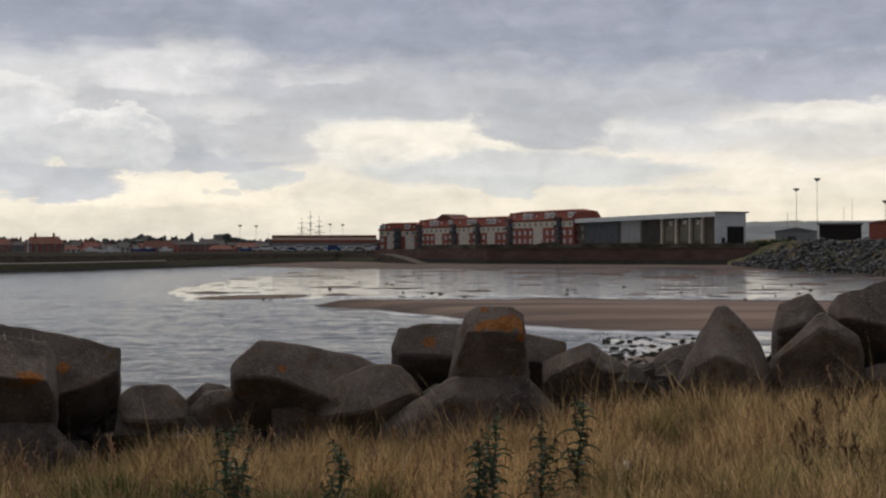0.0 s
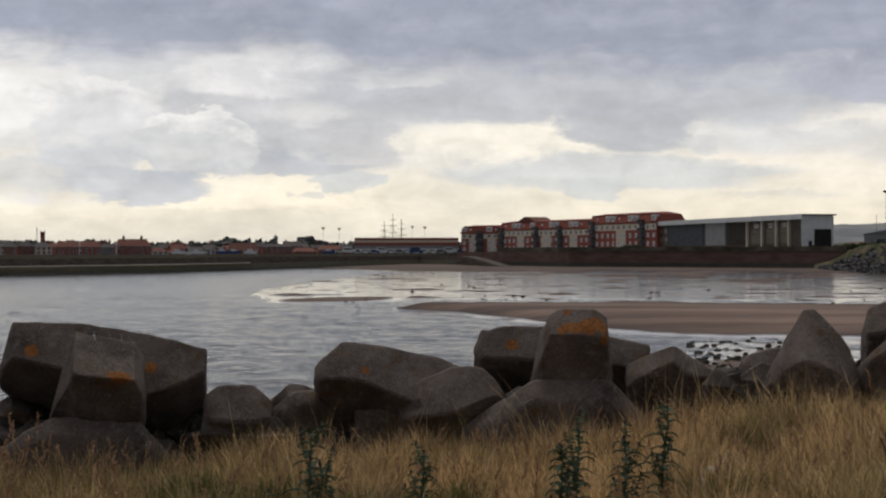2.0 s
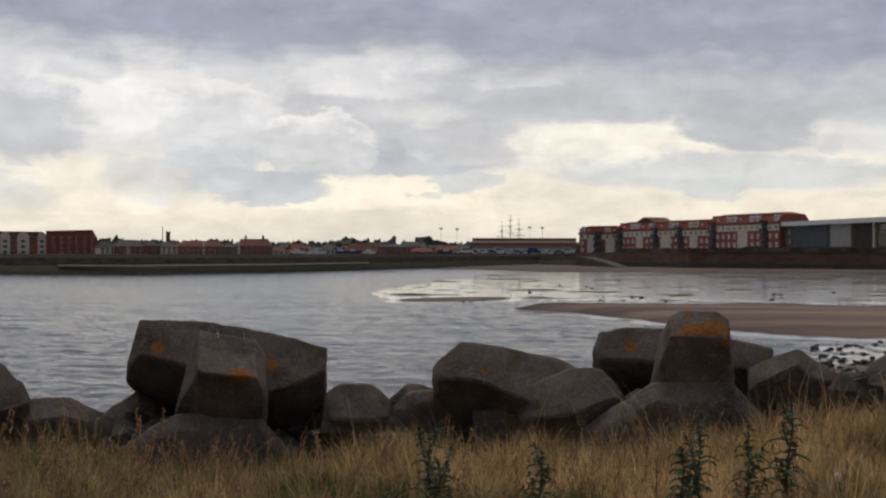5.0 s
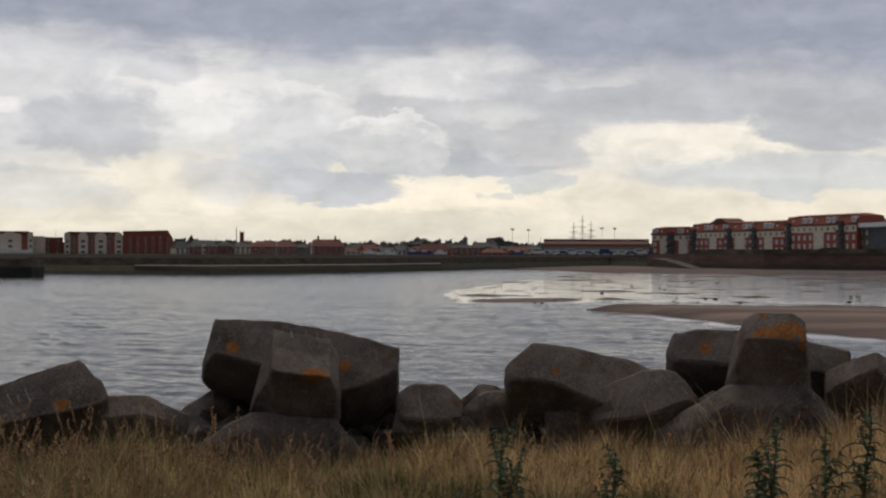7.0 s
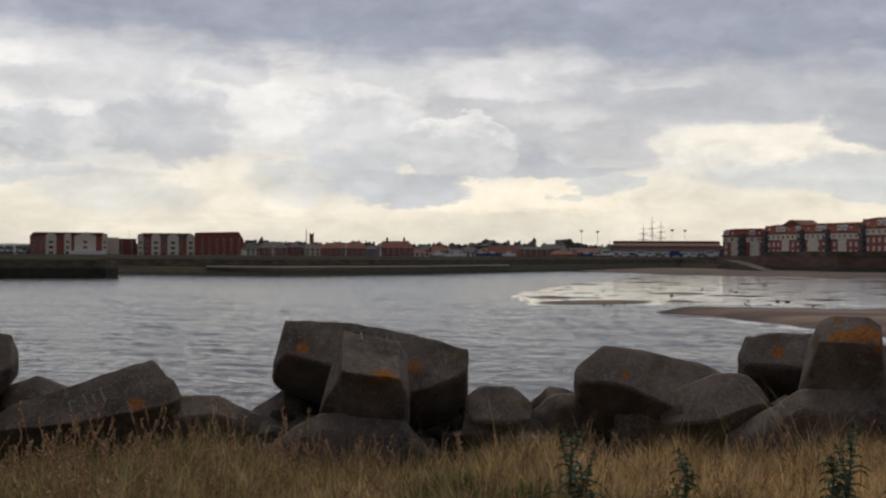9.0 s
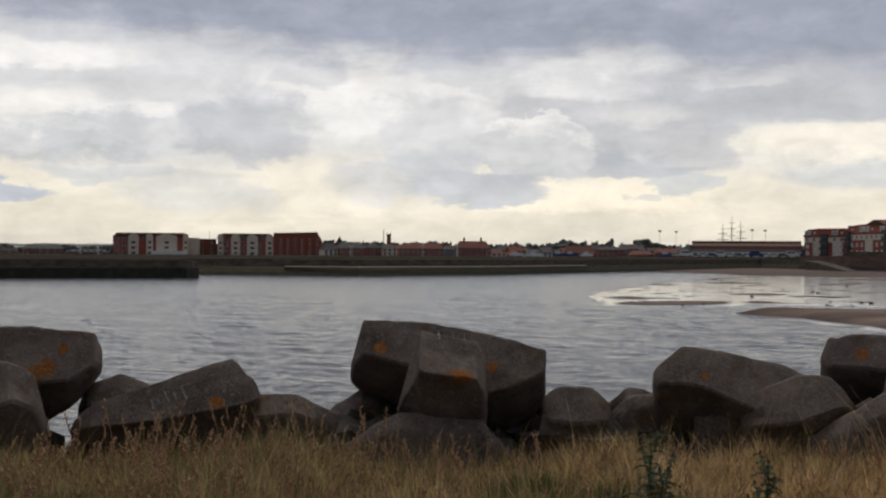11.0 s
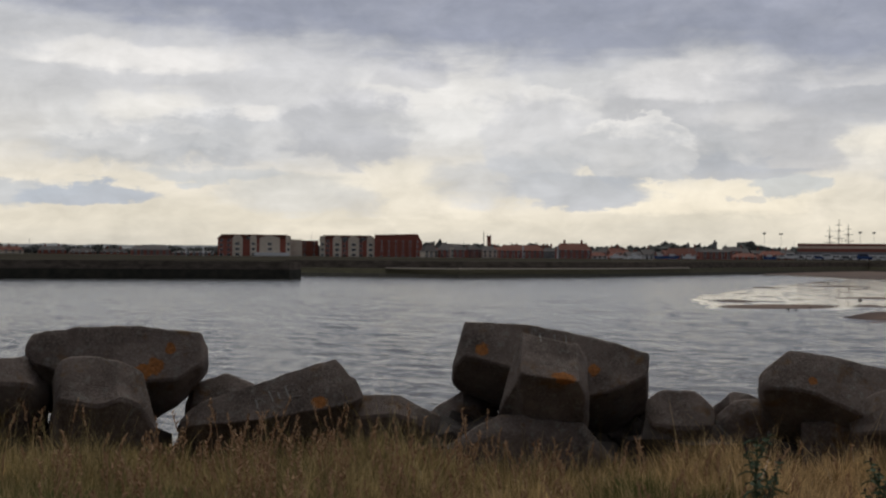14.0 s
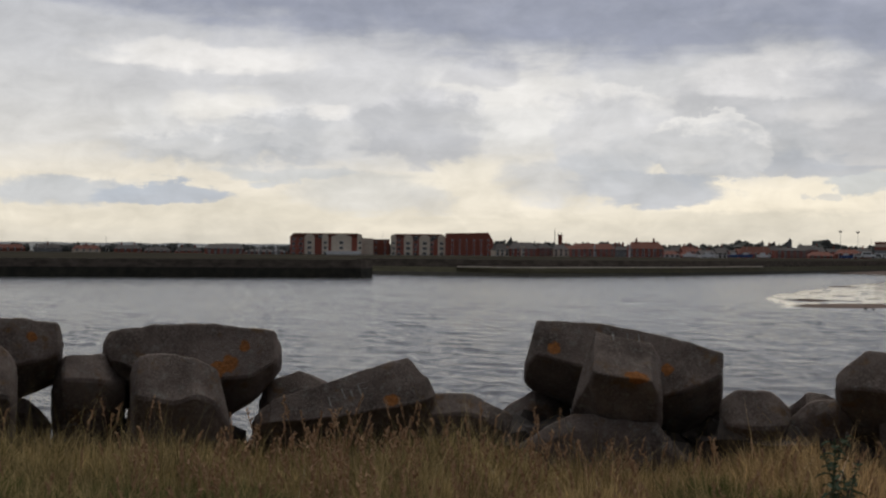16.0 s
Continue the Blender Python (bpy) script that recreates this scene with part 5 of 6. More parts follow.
for b, el in ((8.85, 1.05), (8.15, 1.02), (4.95, 1.10), (4.4, 1.08), (28.45, 0.95)):
    lamp_mast(b, 720, 4.3, el, b < 20, "slim steel lighting column behind the roofs")
lamp_mast(7.62, 720, 4.3, 0.75, False, "thin plain steel pole")
for b, el in ((42.75, 0.5), (40.3, 0.62)):
    lamp_mast(b, 600, 4.0, el, False, "thin plain steel pole")

m = Matrix.Translation(polar(5.8, 700, 3.0))
ship = root("tall_ship", m, "three-masted sailing ship with bare yards behind the sheds", "sailing ship")
part("hull", boxes((-14, 14, -3, 3, 0, 3)), M_WOOD, ship)
for x, el in ((-4.6, 1.35), (0.0, 1.65), (4.6, 1.45)):
    h = 2.0 + 700 * math.tan(radians(el))
    mast = part("mast", rod(bmesh.new(), (x, 0, 0), (x, 0, h), 0.32, 0.12), M_WOOD, ship)
    for f, half in ((0.55, 3.0), (0.72, 2.3), (0.86, 1.5)):
        part("yard", rod(bmesh.new(), (x - half, 0, h * f), (x + half, 0, h * f), 0.12), M_WOOD, mast)
    bm = bmesh.new()
    for sx in (-1, 1):
        rod(bm, (x + sx * 2.6, 0, 3), (x, 0, h * 0.8), 0.06, sides=4)
    part("rigging", bm, M_WOOD, mast)

bm = bmesh.new()
trng = random.Random(8)
for i in range(900):
    b = trng.uniform(-2, 50)
    d = trng.uniform(1000, 1500)
    tall = (5.5 + 3.5 * noise.noise(Vector((b * 0.9, 0, 2)))) if b > 27 else 6.5 + 2.5 * noise.noise(Vector((b * 0.9, 0, 2)))
    if b < 30:
        tall += 2.5
    h = tall * trng.uniform(0.7, 1.15)
    lump(bm, polar(b, d, 4.2 + h * 0.5), (h * trng.uniform(0.35, 0.75), h * 0.5, h * 0.55), i * 0.37, 5, 8, 0.45)
tagged(new("far_trees", mesh_of("far_trees", bm, M_TREE)), "dark line of distant trees behind the town", "trees", kind="stuff")

bm = bmesh.new()
crest = [bm.verts.new(polar(b, 3400, 5 + 3400 * math.tan(radians(0.34 + 0.80 * smooth(-b, 6, 14) + 0.06 * noise.noise(Vector((b * 0.9, 1, 1))) + 0.025 * noise.noise(Vector((b * 5, 1, 1))))))) for b in [50 - 0.25 * i for i in range(397)]]
foot = [bm.verts.new(polar(50 - 0.25 * i, 2600, 0)) for i in range(397)]
rear = [bm.verts.new(polar(50 - 0.25 * i, 4300, 0)) for i in range(397)]
for i in range(396):
    bm.faces.new((foot[i], foot[i + 1], crest[i + 1], crest[i]))
    bm.faces.new((crest[i], crest[i + 1], rear[i + 1], rear[i]))
bmesh.ops.recalc_face_normals(bm, faces=bm.faces)
tagged(new("far_hill", mesh_of("far_hill", bm, M_HILL)), "low blue-grey hill on the horizon, haze put into its colour", "hill", kind="structure")

# ---- boats and cars on the hard beside the long shed ----


def van(b, dist, z, size, mat, label):
    l, w, h = size
    m, _ = facing(b + 0.1, dist, b - 0.1, dist, z)
    r = root("parked_car", m, label, "car", "cars parked by the shed")
    bm = bmesh.new()
    prism(bm, [(-l / 2, 0.35), (l / 2, 0.35), (l / 2, h * 0.55), (l * 0.3, h * 0.6), (l * 0.18, h), (-l * 0.38, h), (-l / 2, h * 0.6)], -w / 2, w / 2)
    part("body", bm, mat, r)
    part("side_window", boxes((-l * 0.35, l * 0.2, -w / 2 - 0.02, -w / 2, h * 0.62, h * 0.9)), M_GLASS, r)
    for x in (-l * 0.3, l * 0.3):
        part("wheel", rod(bmesh.new(), (x, -w / 2 - 0.05, 0.35), (x, -w / 2 + 0.2, 0.35), 0.35, sides=10), M_DARK, r)
    return r


for i in range(15):
    b = 8.0 - i * 0.37
    van(b, 560 + 6 * (i % 3), 4.35, (4.6 + 1.4 * (i % 4 == 1), 1.9, 1.6 + 0.9 * (i % 4 == 1)), (M_WHITE, M_WHITE, M_GREYCLAD, M_WHITE, M_BLUE)[i % 5], "parked car beside the long shed" if i % 4 != 1 else "white van parked beside the long shed")


def boat(b, dist, z, mat, label):
    m, _ = facing(b + 0.1, dist, b - 0.1, dist, z)
    r = root("boat", m, label, "boat", "boats laid up on the hard")
    bm = bmesh.new()
    prism(bm, [(-5, 1.0), (-4, 0.2), (4, 0.2), (5.5, 2.2), (-5, 1.9)], -1.5, 1.5)
    part("hull", bm, mat, r)
    part("cabin", boxes((-2.5, 1.5, -1.1, 1.1, 1.9, 3.4)), M_WHITE, r)
    part("mast", rod(bmesh.new(), (0, 0, 3.0), (0, 0, 8.5), 0.09, 0.05), M_STEEL, r)
    r.scale = (0.6, 0.6, 0.6)
    return r


for b, mt, la in ((15.0, M_WHITE, "white boat laid up ashore"), (14.2, M_WHITE, "white boat laid up ashore"), (13.1, M_BLUE, "blue-hulled fishing boat with a white cabin"), (12.6, M_BLUE, "blue-hulled fishing boat with a white cabin"), (11.9, M_WHITE, "white boat laid up ashore"), (8.5, M_BLUE, "blue-hulled fishing boat with a white cabin")):
    boat(b, 580, 4.1, mt, la)

# dark sheds and hut behind the embankment
m, w = facing(-16.1, 330, -17.8, 330, 6.4)
sh = root("dark_shed", m, "dark open-fronted shed with a pale roof edge", "shed")
part("wall", boxes((0, w, 0, 6, -1, 4.2)), M_DARK, sh)
part("roof", boxes((-0.4, w + 0.4, -0.6, 6.5, 4.2, 4.6)), M_GREYCLAD, sh)
m, w = facing(-18.1, 320, -20.5, 320, 6.4)
sh = root("red_shed", m, "red-brown metal shed behind the embankment", "shed")
part("wall", boxes((0, w, 0, 6, -1, 4.4)), M_BRICK, sh)
bm = bmesh.new()
prism(bm, [(-0.4, 4.4), (w + 0.4, 4.4), (w * 0.5, 5.6)], -0.3, 6.3)
part("roof", bm, M_BRICK_DARK, sh)

# rocks on the embankment
rock_shapes = []
for i in range(6):
    rock_shapes.append(mesh_of("rock", lump(bmesh.new(), (0, 0, 0), (1, 0.85, 0.7), i * 2.1, 4, 7, 0.5), M_RUBBLE))
line = run(BANK, 0.1)
rr = random.Random(3)
for i in range(290):
    f = rr.random() ** 0.9
    b = -12.6 - 7.6 * rr.random()
    d = next(dd for bb, dd in line if bb <= b)
    lim = 0.25 + 0.75 * smooth(-b, 12.6, 15.5)
    f *= lim
    ob = new("rock", rock_shapes[i % 6])
    ob.location = polar(b, d - 20 * (1 - f) - 0.2, -0.5 + 7.1 * f + 0.1)
    s = rr.uniform(0.5, 1.05)
    ob.scale = (s * rr.uniform(0.8, 1.3), s, s * rr.uniform(0.7, 1.1))
    ob.rotation_euler = (rr.uniform(-0.5, 0.5), rr.uniform(-0.5, 0.5), rr.uniform(0, 6.28))
    ob.parent = bank


bm = bmesh.new()
for i in range(900):
    b = -12.5 - 7.7 * rr.random()
    d = next(dd for bb, dd in line if bb <= b)
    f = rr.random() ** 1.1 * (0.22 + 0.72 * smooth(-b, 12.8, 16.0))
    k = rr.uniform(0.22, 0.55)
    lump(bm, polar(b, d - 20 * (1 - f) - 0.2, -0.5 + 7.1 * f + 0.1), (k * rr.uniform(0.8, 1.5), k, k * 0.8), i * 0.53, 4, 6, 0.5)
tagged(new("small_rocks", mesh_of("small_rocks", bm, M_RUBBLE)), "small broken grey rocks filling the embankment face", "rocks", kind="stuff")

# rough ground, scrub and a low grey store behind the embankment
bm = bmesh.new()
rows = []
for i in range(60):
    b = -11.9 - 0.17 * i
    top = 8.2 + 1.7 * noise.noise(Vector((b * 0.8, 2, 3))) + 0.7 * noise.noise(Vector((b * 3.1, 5, 3)))
    rows.append([bm.verts.new(polar(b, 455, 4.0)), bm.verts.new(polar(b, 475, top)), bm.verts.new(polar(b, 505, top - 0.5)), bm.verts.new(polar(b, 520, 3.5))])
for r0, r1 in zip(rows, rows[1:]):
    for k in range(3):
        bm.faces.new((r0[k], r0[k + 1], r1[k + 1], r1[k]))
bmesh.ops.recalc_face_normals(bm, faces=bm.faces)
tagged(new("rough_ground", mesh_of("rough_ground", bm, material("dry_scrub", [(0.35, (0.06, 0.06, 0.03)), (0.5, (0.15, 0.105, 0.06)), (0.66, (0.28, 0.20, 0.12))], scale=0.1, stretch=(1, 1, 2), bump=0.4))), "mounds of rough ochre scrub behind the quay", "rough ground", kind="structure")
m, w = facing(-14.3, 450, -16.0, 450, 6.0)
store = root("low_store", m, "low grey-clad store with a shallow roof", "industrial building")
part("wall", boxes((0, w, 0, 9, -2, 4.6)), M_PALE, store)
bm = bmesh.new()
prism(bm, [(-0.4, 4.6), (w + 0.4, 4.6), (w * 0.5, 5.9)], -0.4, 9.4)
part("roof", bm, M_GREYCLAD, store)
part("door", boxes((w * 0.3, w * 0.5, -0.06, 0, -1, 3.0)), M_BLUEGREY, store)
bm = bmesh.new()
for i in range(170):
    b = rr.choice((rr.uniform(-15.0, -12.2), rr.uniform(-20.5, -12.2), rr.gauss(-4.56, 0.16)))
    quayside = b > -6
    d = 470 if quayside else rr.uniform(395, 440)
    z = 5.6 if quayside else 5.2 + 1.3 * smooth(-b, 12.4, 15)
    k = rr.uniform(0.4, 0.95)
    lump(bm, polar(b, d, z + k * 0.5), (k * 1.3, k, k), i * 0.7, 5, 7, 0.5)
tagged(new("scrub", mesh_of("scrub", bm, two("scrub_leaves", (0.022, 0.035, 0.012), (0.065, 0.075, 0.03), scale=1.2, bump=0.8))), "low dark green scrub on the quay and embankment", "bushes", kind="stuff")


# ---- grass on the bank ----
M_GRASS = bpy.data.materials.new("dry_grass")
M_GRASS.use_nodes = True
nt = M_GRASS.node_tree
gb = nt.nodes["Principled BSDF"]
gb.inputs["Roughness"].default_value = 0.7
gb.inputs["Specular IOR Level"].default_value = 0.2
geo = nt.nodes.new("ShaderNodeNewGeometry")
rp = nt.nodes.new("ShaderNodeValToRGB")
els = rp.color_ramp.elements
for p, c in ((0.0, (0.13, 0.082, 0.033)), (0.2, (0.42, 0.24, 0.09)), (0.5, (0.72, 0.44, 0.18)), (1.0, (0.94, 0.67, 0.35))):
    e = els[0] if p == 0.0 else (els[1] if p == 1.0 else els.new(p))
    e.position, e.color = p, (*c, 1)
nt.links.new(geo.outputs["Random Per Island"], rp.inputs[0])
gn = nt.nodes.new("ShaderNodeTexNoise")
gn.inputs["Scale"].default_value, gn.inputs["Detail"].default_value = 0.55, 3
nt.links.new(geo.outputs["Position"], gn.inputs["Vector"])
gr = nt.nodes.new("ShaderNodeMapRange")
gr.inputs[1].default_value, gr.inputs[2].default_value = 0.56, 0.72
nt.links.new(gn.outputs[0], gr.inputs[0])
g2 = nt.nodes.new("ShaderNodeValToRGB")
g2.color_ramp.elements[0].color, g2.color_ramp.elements[1].color = (0.075, 0.095, 0.032, 1), (0.40, 0.335, 0.16, 1)
nt.links.new(geo.outputs["Random Per Island"], g2.inputs[0])
gm = nt.nodes.new("ShaderNodeMix")
gm.data_type = "RGBA"
gx = nt.nodes.new("ShaderNodeSeparateXYZ")
nt.links.new(geo.outputs["Position"], gx.inputs[0])
gl = nt.nodes.new("ShaderNodeMapRange")
gl.inputs[1].default_value, gl.inputs[2].default_value, gl.inputs[3].default_value, gl.inputs[4].default_value = -1.5, -5.0, 0.0, 0.58
nt.links.new(gx.outputs[0], gl.inputs[0])
ga = nt.nodes.new("ShaderNodeMath")
ga.use_clamp = True
nt.links.new(gr.outputs[0], ga.inputs[0])
nt.links.new(gl.outputs[0], ga.inputs[1])
nt.links.new(ga.outputs[0], gm.inputs[0])
nt.links.new(rp.outputs[0], gm.inputs[6])
nt.links.new(g2.outputs[0], gm.inputs[7])
# clumps bleached or browned as a whole
cn = nt.nodes.new("ShaderNodeTexNoise")
cn.inputs["Scale"].default_value, cn.inputs["Detail"].default_value = 2.6, 3
nt.links.new(geo.outputs["Position"], cn.inputs["Vector"])
cv = nt.nodes.new("ShaderNodeMapRange")
cv.inputs[1].default_value, cv.inputs[2].default_value, cv.inputs[3].default_value, cv.inputs[4].default_value = 0.33, 0.68, 0.55, 1.4
nt.links.new(cn.outputs[0], cv.inputs[0])
ch = nt.nodes.new("ShaderNodeHueSaturation")
nt.links.new(cv.outputs[0], ch.inputs["Value"])
nt.links.new(gm.outputs[2], ch.inputs["Color"])
nt.links.new(ch.outputs[0], gb.inputs["Base Color"])
tr = nt.nodes.new("ShaderNodeBsdfTranslucent")
nt.links.new(ch.outputs[0], tr.inputs[0])
ms = nt.nodes.new("ShaderNodeMixShader")
ms.inputs[0].default_value = 0.45
nt.links.new(gb.outputs[0], ms.inputs[1])
nt.links.new(tr.outputs[0], ms.inputs[2])
nt.links.new(ms.outputs[0], nt.nodes["Material Output"].inputs[0])


def blades(name, count, seed, b_lo, b_hi, d_lo, d_hi, tall, wide, mat, label, density=None):
    """Many thin bent blades on the bank, joined."""
    rng = np.random.default_rng(seed)
    n = count
    bear = np.radians(rng.uniform(b_lo, b_hi, n))
    dist = np.sqrt(rng.uniform(d_lo ** 2, d_hi ** 2, n))
    x, y = -np.sin(bear) * dist, np.cos(bear) * dist
    keep = np.ones(n, bool)
    if density is not None:
        keep = np.array([density(a, b) for a, b in zip(x, y)]) > rng.uniform(0, 1, n)
    x, y = x[keep], y[keep]
    n = len(x)
    z = np.array([bank_height(a, b) for a, b in zip(x, y)]) - 0.02
    clump = np.array([noise.noise(Vector((a * 1.3, b * 1.3, 9))) for a, b in zip(x, y)])
    h = rng.uniform(tall[0], tall[1], n) * (1 + 0.85 * clump)
    th = rng.uniform(0, math.tau, n)
    lean = rng.uniform(0.03, 0.75, n) * h
    lx, ly = np.cos(th) * lean, np.sin(th) * lean
    w = rng.uniform(wide[0], wide[1], n)
    fa = np.arctan2(y, x) + math.pi / 2 + rng.uniform(-0.9, 0.9, n)
    wx, wy = np.cos(fa) * w / 2, np.sin(fa) * w / 2
    v = np.empty((n, 5, 3))
    v[:, 0] = np.stack([x - wx, y - wy, z], 1)
    v[:, 1] = np.stack([x + wx, y + wy, z], 1)
    mx, my, mz = x + lx * 0.35, y + ly * 0.35, z + h * 0.6
    v[:, 2] = np.stack([mx + wx * 0.8, my + wy * 0.8, mz], 1)
    v[:, 3] = np.stack([mx - wx * 0.8, my - wy * 0.8, mz], 1)
    v[:, 4] = np.stack([x + lx, y + ly, z + h], 1)
    base = (np.arange(n) * 5)[:, None]
    tris = np.concatenate([base + np.array([0, 1, 2]), base + np.array([0, 2, 3]), base + np.array([3, 2, 4])], 1).reshape(-1)
    me = bpy.data.meshes.new(name)
    me.vertices.add(n * 5)
    me.vertices.foreach_set("co", v.reshape(-1))
    me.loops.add(n * 9)
    me.loops.foreach_set("vertex_index", tris)
    me.polygons.add(n * 3)
    me.polygons.foreach_set("loop_start", np.arange(0, n * 9, 3))
    me.update(calc_edges=True)
    me.materials.append(mat)
    return tagged(new(name, me), label, "grass", kind="stuff")


blades("dry_grass", 170000, 11, -24, 51, 6.5, 13.9, (0.14, 0.46), (0.005, 0.012), M_GRASS, "dense dry straw-coloured grass on the bank")

blades("tall_grass_tufts", 60000, 12, -24, 51, 7.5, 13.4, (0.38, 0.62), (0.004, 0.008), M_GRASS, "tall feathery straw-coloured grass tufts", lambda x, y: 1.6 * noise.noise(Vector((x * 1.1, y * 1.1, 21))))
M_GREEN = two("green_grass", (0.06, 0.09, 0.022), (0.16, 0.185, 0.055), scale=3, bump=0)
blades("wispy_grass", 5200, 15, -24, 51, 9.0, 13.9, (0.5, 0.86), (0.004, 0.007), M_GRASS, "tall wispy grass stems along the edge of the bank", lambda x, y: 0.35 + 1.6 * noise.noise(Vector((x * 0.9, y * 0.9, 51))))
blades("green_grass", 150000, 13, 2, 50, 6.8, 11.5, (0.22, 0.46), (0.005, 0.011), M_GREEN, "patches of fresh green grass among the straw", lambda x, y: 2.2 * noise.noise(Vector((x * 0.55, y * 0.8, 33))) + 0.32)

blades("green_grass", 26000, 16, -24, -7, 6.8, 10.5, (0.2, 0.42), (0.005, 0.011), M_GREEN, "fresh green grass under the straw", lambda x, y: 2.0 * noise.noise(Vector((x * 0.7, y * 0.9, 12))) + 0.12)
blades("short_grass", 45000, 14, -180, 180, 0.3, 6.6, (0.06, 0.20), (0.005, 0.011), M_GRASS, "short dry turf underfoot on the bank")

# seed stalks: thin, tall and brown-headed
M_SEED = two("brown_seed_head", (0.22, 0.11, 0.06), (0.50, 0.33, 0.19), scale=30, bump=0)


M_DOCK = two("dark_dock_seed", (0.05, 0.025, 0.018), (0.10, 0.05, 0.035), scale=30, bump=0)


def stalks(count, seed, b_lo, b_hi, tall, label, mat=M_SEED):
    rng = random.Random(seed)
    bm = bmesh.new()
    for i in range(count):
        b = rng.triangular(b_lo, b_hi)
        d = rng.uniform(8.5, 13.2)
        p = polar(b, d, 0)
        z = bank_height(p.x, p.y) - 0.03
        h = rng.uniform(*tall)
        lean = Vector((rng.uniform(-0.25, 0.25), rng.uniform(-0.2, 0.2), 0)) * h
        a, m, t = Vector((p.x, p.y, z)), Vector((p.x, p.y, z + h * 0.7)) + lean * 0.5, Vector((p.x, p.y, z + h)) + lean
        rod(bm, a, m, 0.003, 0.0025, 4)
        rod(bm, m, t, 0.0025, 0.002, 4)
        for k in range(7):
            q = m.lerp(t, 0.35 + 0.65 * k / 6)
            o = Vector((rng.uniform(-1, 1), rng.uniform(-1, 1), rng.uniform(0.3, 1.5))) * 0.030
            rod(bm, q, q + o, 0.010, 0.003, 4)
    return tagged(new("seed_stalks", mesh_of("seed_stalks", bm, mat)), label, "grass", kind="stuff")


stalks(300, 5, -22, 50, (0.45, 0.75), "thin grass stalks with brown seed heads")
stalks(230, 6, 17, 43, (0.55, 0.98), "tall reddish-brown dock and grass stalks gone to seed")

stalks(70, 9, -20, -14, (0.3, 0.6), "short dark dock stalks among the straw", M_DOCK)

# thistles
M_THISTLE = two("thistle_green", (0.055, 0.085, 0.05), (0.11, 0.15, 0.09), scale=12)
M_BUD = two("thistle_bud", (0.05, 0.04, 0.035), (0.11, 0.08, 0.07), scale=20)


def tube(bm, pts, r0, r1, sides=6):
    """One bent, tapered stem."""
    loops = []
    for i, p in enumerate(pts):
        r = r0 + (r1 - r0) * i / (len(pts) - 1)
        loops.append([bm.verts.new(p + Vector((math.cos(k * math.tau / sides) * r, math.sin(k * math.tau / sides) * r, 0))) for k in range(sides)])
    for a, c in zip(loops, loops[1:]):
        for k in range(sides):
            j = (k + 1) % sides
            bm.faces.new((a[k], a[j], c[j], c[k]))
    bm.faces.new(loops[-1])
    return bm


def spiny_leaf(bm, base, th, ln):
    """A drooping leaf with a toothed edge."""
    out = Vector((math.cos(th), math.sin(th), 0))
    sd = Vector((-out.y, out.x, 0))
    prev = None
    for j in range(7):
        f = j / 6
        c = base + out * ln * f + Vector((0, 0, ln * (0.75 * f - 0.85 * f * f)))
        wd = (0.040 if j % 2 else 0.015) * (1.1 - f * 0.9)
        cur = (bm.verts.new(c + sd * wd + Vector((0, 0, 0.010))), bm.verts.new(c), bm.verts.new(c - sd * wd + Vector((0, 0, 0.010))))
        if prev:
            bm.faces.new((prev[0], prev[1], cur[1], cur[0]))
            bm.faces.new((prev[1], prev[2], cur[2], cur[1]))
        prev = cur


def thistle(b, d, h, seed, label="grey-green spiny thistle standing in dry grass"):
    rng = random.Random(seed)
    p = polar(b, d, 0)
    r = root("thistle", Matrix.Translation((p.x, p.y, bank_height(p.x, p.y) - 0.05)), label, "thistle", "thistles in the grass")
    lean = Vector((rng.uniform(-0.08, 0.08), rng.uniform(-0.06, 0.06), 0))
    main = [Vector((0.012 * math.sin(k * 1.3), 0.012 * math.cos(k * 1.7), h * k / 7)) + lean * (k / 7) ** 2 for k in range(8)]
    stems = [main]
    part("stem", tube(bmesh.new(), main, 0.011, 0.005), M_THISTLE, r)
    for k in range(5):
        s = main[3 + k % 4]
        th = rng.uniform(0, 6.28)
        ln = rng.uniform(0.12, 0.26)
        br = [s + Vector((math.cos(th) * ln * 0.45 * f, math.sin(th) * ln * 0.45 * f, ln * f * (0.6 + 0.4 * f))) for f in (0, 0.35, 0.7, 1)]
        stems.append(br)
        part("branch", tube(bmesh.new(), br, 0.006, 0.003, 5), M_THISTLE, r)
    bm = bmesh.new()
    for k in range(34):
        z = 0.12 + 0.86 * k / 34
        i = min(6, int(z * 7))
        base = main[i].lerp(main[i + 1], z * 7 - i)
        spiny_leaf(bm, base, k * 2.4 + rng.uniform(-0.4, 0.4), rng.uniform(0.16, 0.32) * (1.2 - 0.85 * z))
    for br in stems[1:]:
        for k in range(7):
            spiny_leaf(bm, br[1].lerp(br[3], k / 7), k * 2.4 + seed, rng.uniform(0.03, 0.07))
    tagged(part("leaves", bm, M_THISTLE, r), kind="stuff")
    for st in stems:
        part("flower_bud", lump(bmesh.new(), st[-1] + Vector((0, 0, 0.008)), (0.011, 0.011, 0.016), seed, 4, 7, 0.2), M_BUD, r)
    return r


for i, (b, d, h) in enumerate(((9.5, 9.6, 1.12), (8.6, 9.7, 0.82), (11.2, 9.4, 0.6), (4.6, 9.6, 0.88), (-1.5, 9.4, 0.88), (-2.2, 9.6, 1.0), (-4.4, 9.3, 0.86), (-5.9, 9.4, 1.06))):
    thistle(b, d, h, 30 + i)

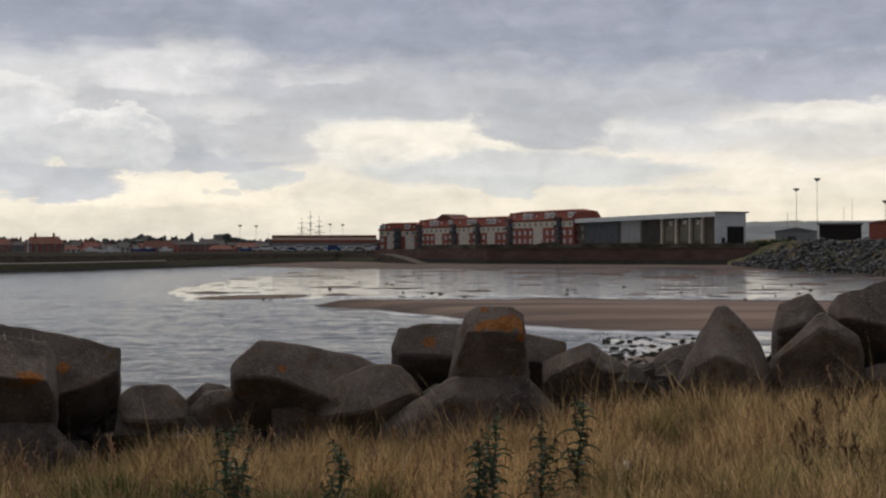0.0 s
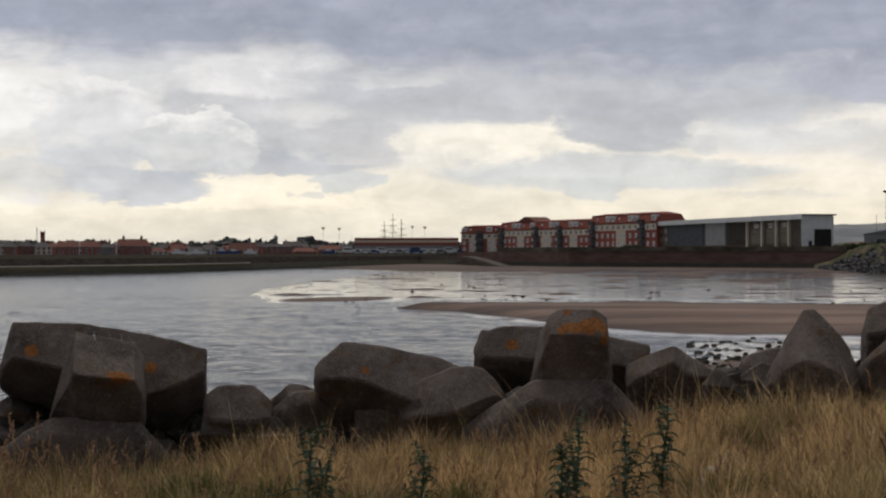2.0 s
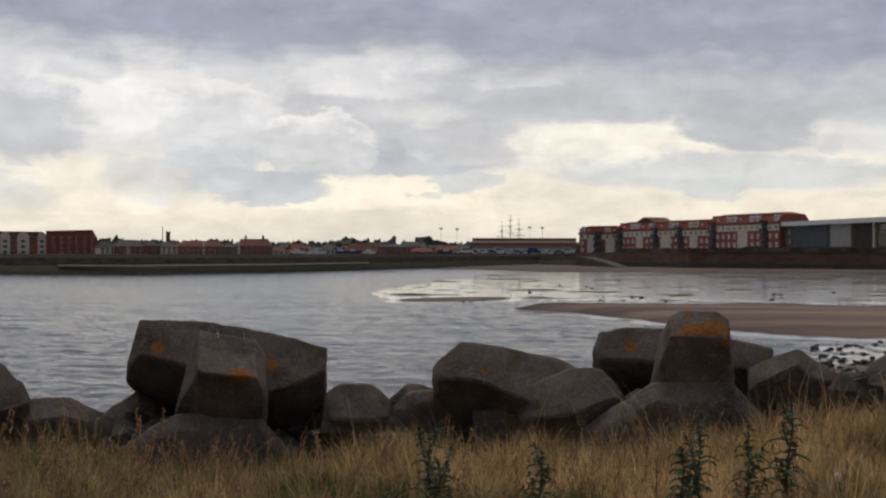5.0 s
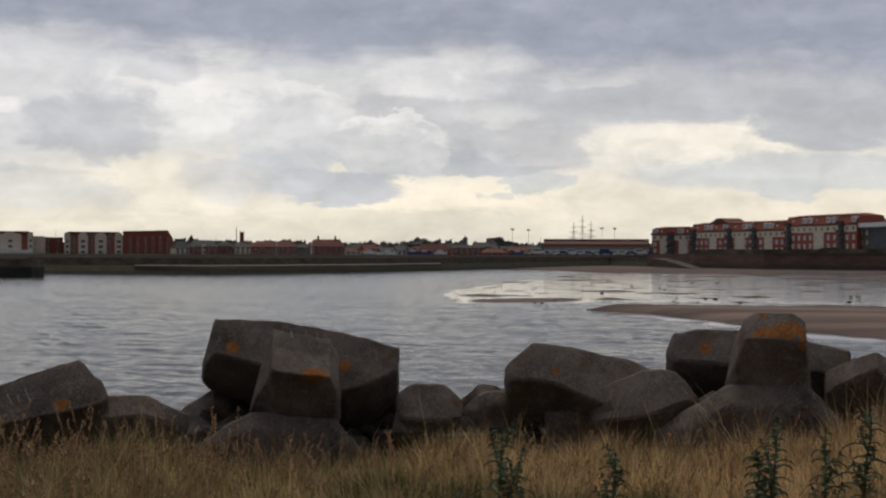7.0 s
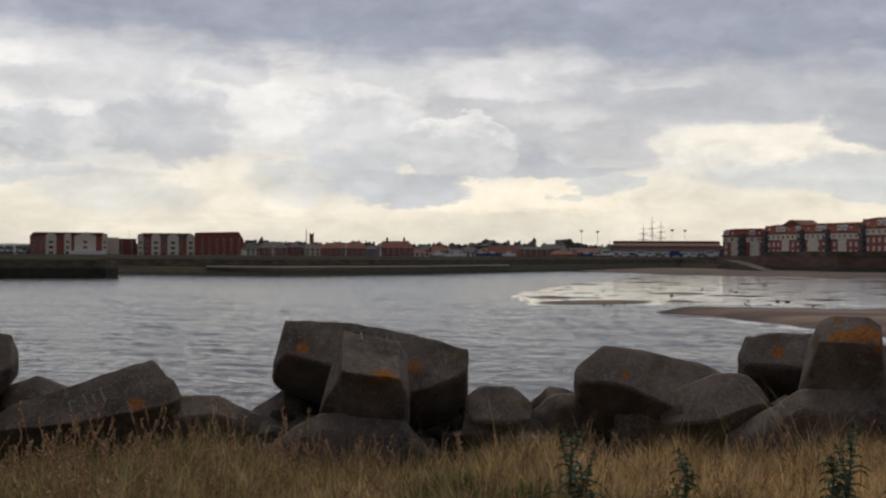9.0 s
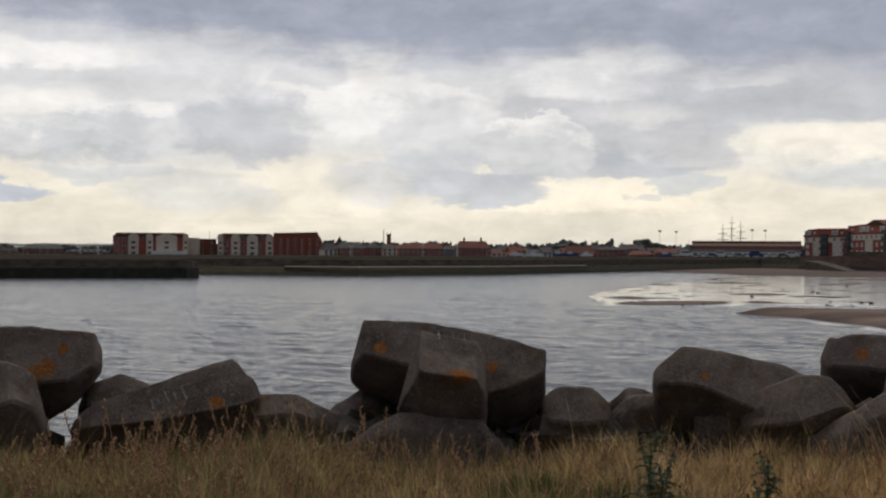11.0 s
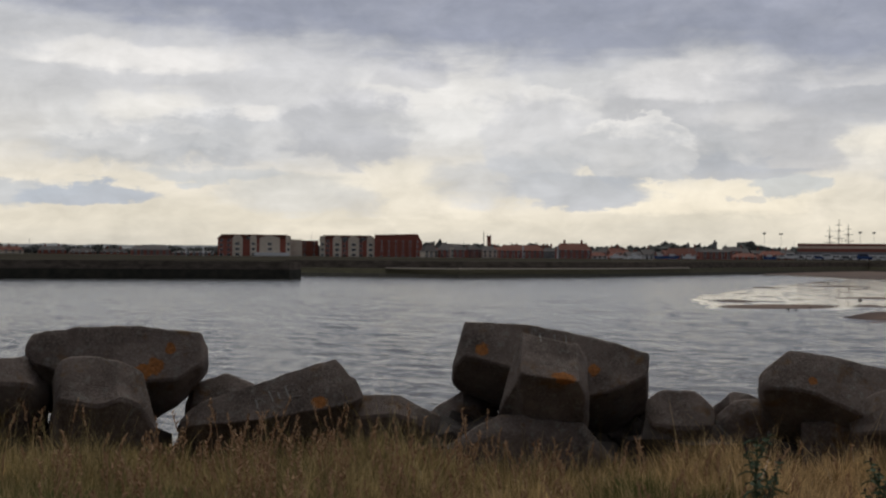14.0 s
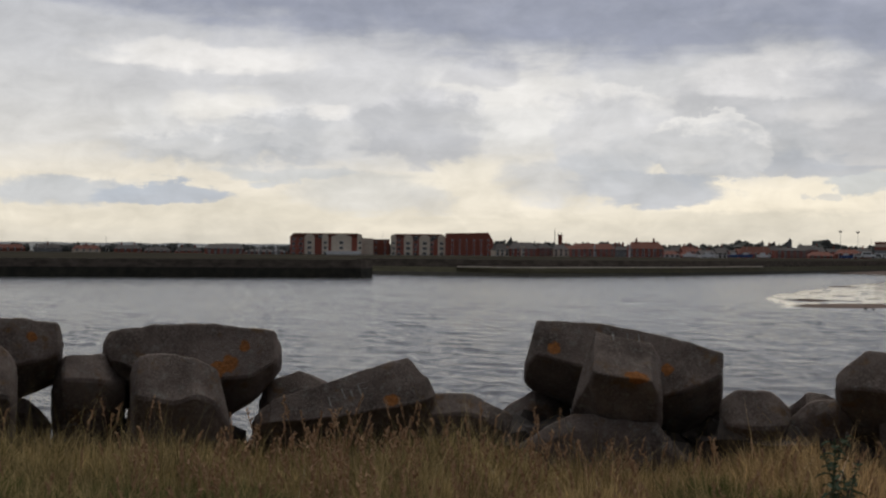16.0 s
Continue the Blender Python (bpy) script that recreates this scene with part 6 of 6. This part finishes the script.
# pale scrap caught in the grass
bm = lump(bmesh.new(), (0, 0, 0), (0.05, 0.04, 0.035), 3.3, 5, 8, 0.4)
p = polar(-7.95, 10.5, 0)
ob = tagged(new("litter", mesh_of("litter", bm, M_WHITE)), "scrap of white litter caught in grass", "litter")
ob.location = (p.x, p.y, bank_height(p.x, p.y) + 0.30)


# faded graffiti strokes on two blocks
def strokes(block, marks, label):
    bm0 = bmesh.new()
    bm0.from_mesh(block.data)
    tree = BVHTree.FromBMesh(bm0)
    eye = Vector((0, 0, EYE))
    for b0, e0, b1, e1 in marks:
        hits = []
        for f in (0.0, 0.33, 0.67, 1.0):
            way = (sight(b0 + (b1 - b0) * f, e0 + (e1 - e0) * f, 14) - eye).normalized()
            place, normal, _, _ = tree.ray_cast(eye, way)
            if place is not None:
                hits.append(place)
        if len(hits) > 1:
            part("graffiti_stroke", tube(bmesh.new(), hits, 0.010, 0.010), M_CHALK, block, label)
    bm0.free()


strokes(block_a, [(18.85, -3.35, 18.4, -3.4), (18.62, -3.38, 18.58, -3.75), (18.2, -3.4, 17.75, -3.45), (17.98, -3.43, 17.95, -3.8), (17.5, -3.45, 17.45, -3.9)], "faint white painted strokes")
strokes(block_b, [(29.75, -5.75, 29.55, -6.25), (29.75, -5.75, 29.25, -5.65), (29.65, -6.0, 29.25, -5.9), (29.55, -6.25, 29.05, -6.15), (30.45, -5.95, 30.25, -6.4), (30.45, -5.95, 30.05, -6.0), (30.05, -6.0, 29.95, -6.3), (31.0, -6.3, 30.9, -6.7), (31.0, -6.3, 30.65, -6.35)], "faint white painted strokes, one like a letter E")

# stones and weed lumps strewn over the wet sand
bm = bmesh.new()
pr = random.Random(77)
for i in range(340):
    if i < 260:
        b, d = pr.uniform(-11, -4), 11535.0 / pr.uniform(150, 225)
    else:
        b, d = pr.uniform(-16, 8), 11535.0 / pr.uniform(36, 92)
    z = sand_height(b, d)
    if z < -0.05:
        continue
    k = pr.uniform(0.05, 0.15) if i < 260 else pr.uniform(0.08, 0.2)
    lump(bm, polar(b, d, z + k * 0.2), (k * 1.4, k, k * 0.6), i * 0.31, 4, 6, 0.4)
tagged(new("shore_stones", mesh_of("shore_stones", bm, M_WEED)), "dark stones and weed strewn on wet sand", "stones", kind="stuff")
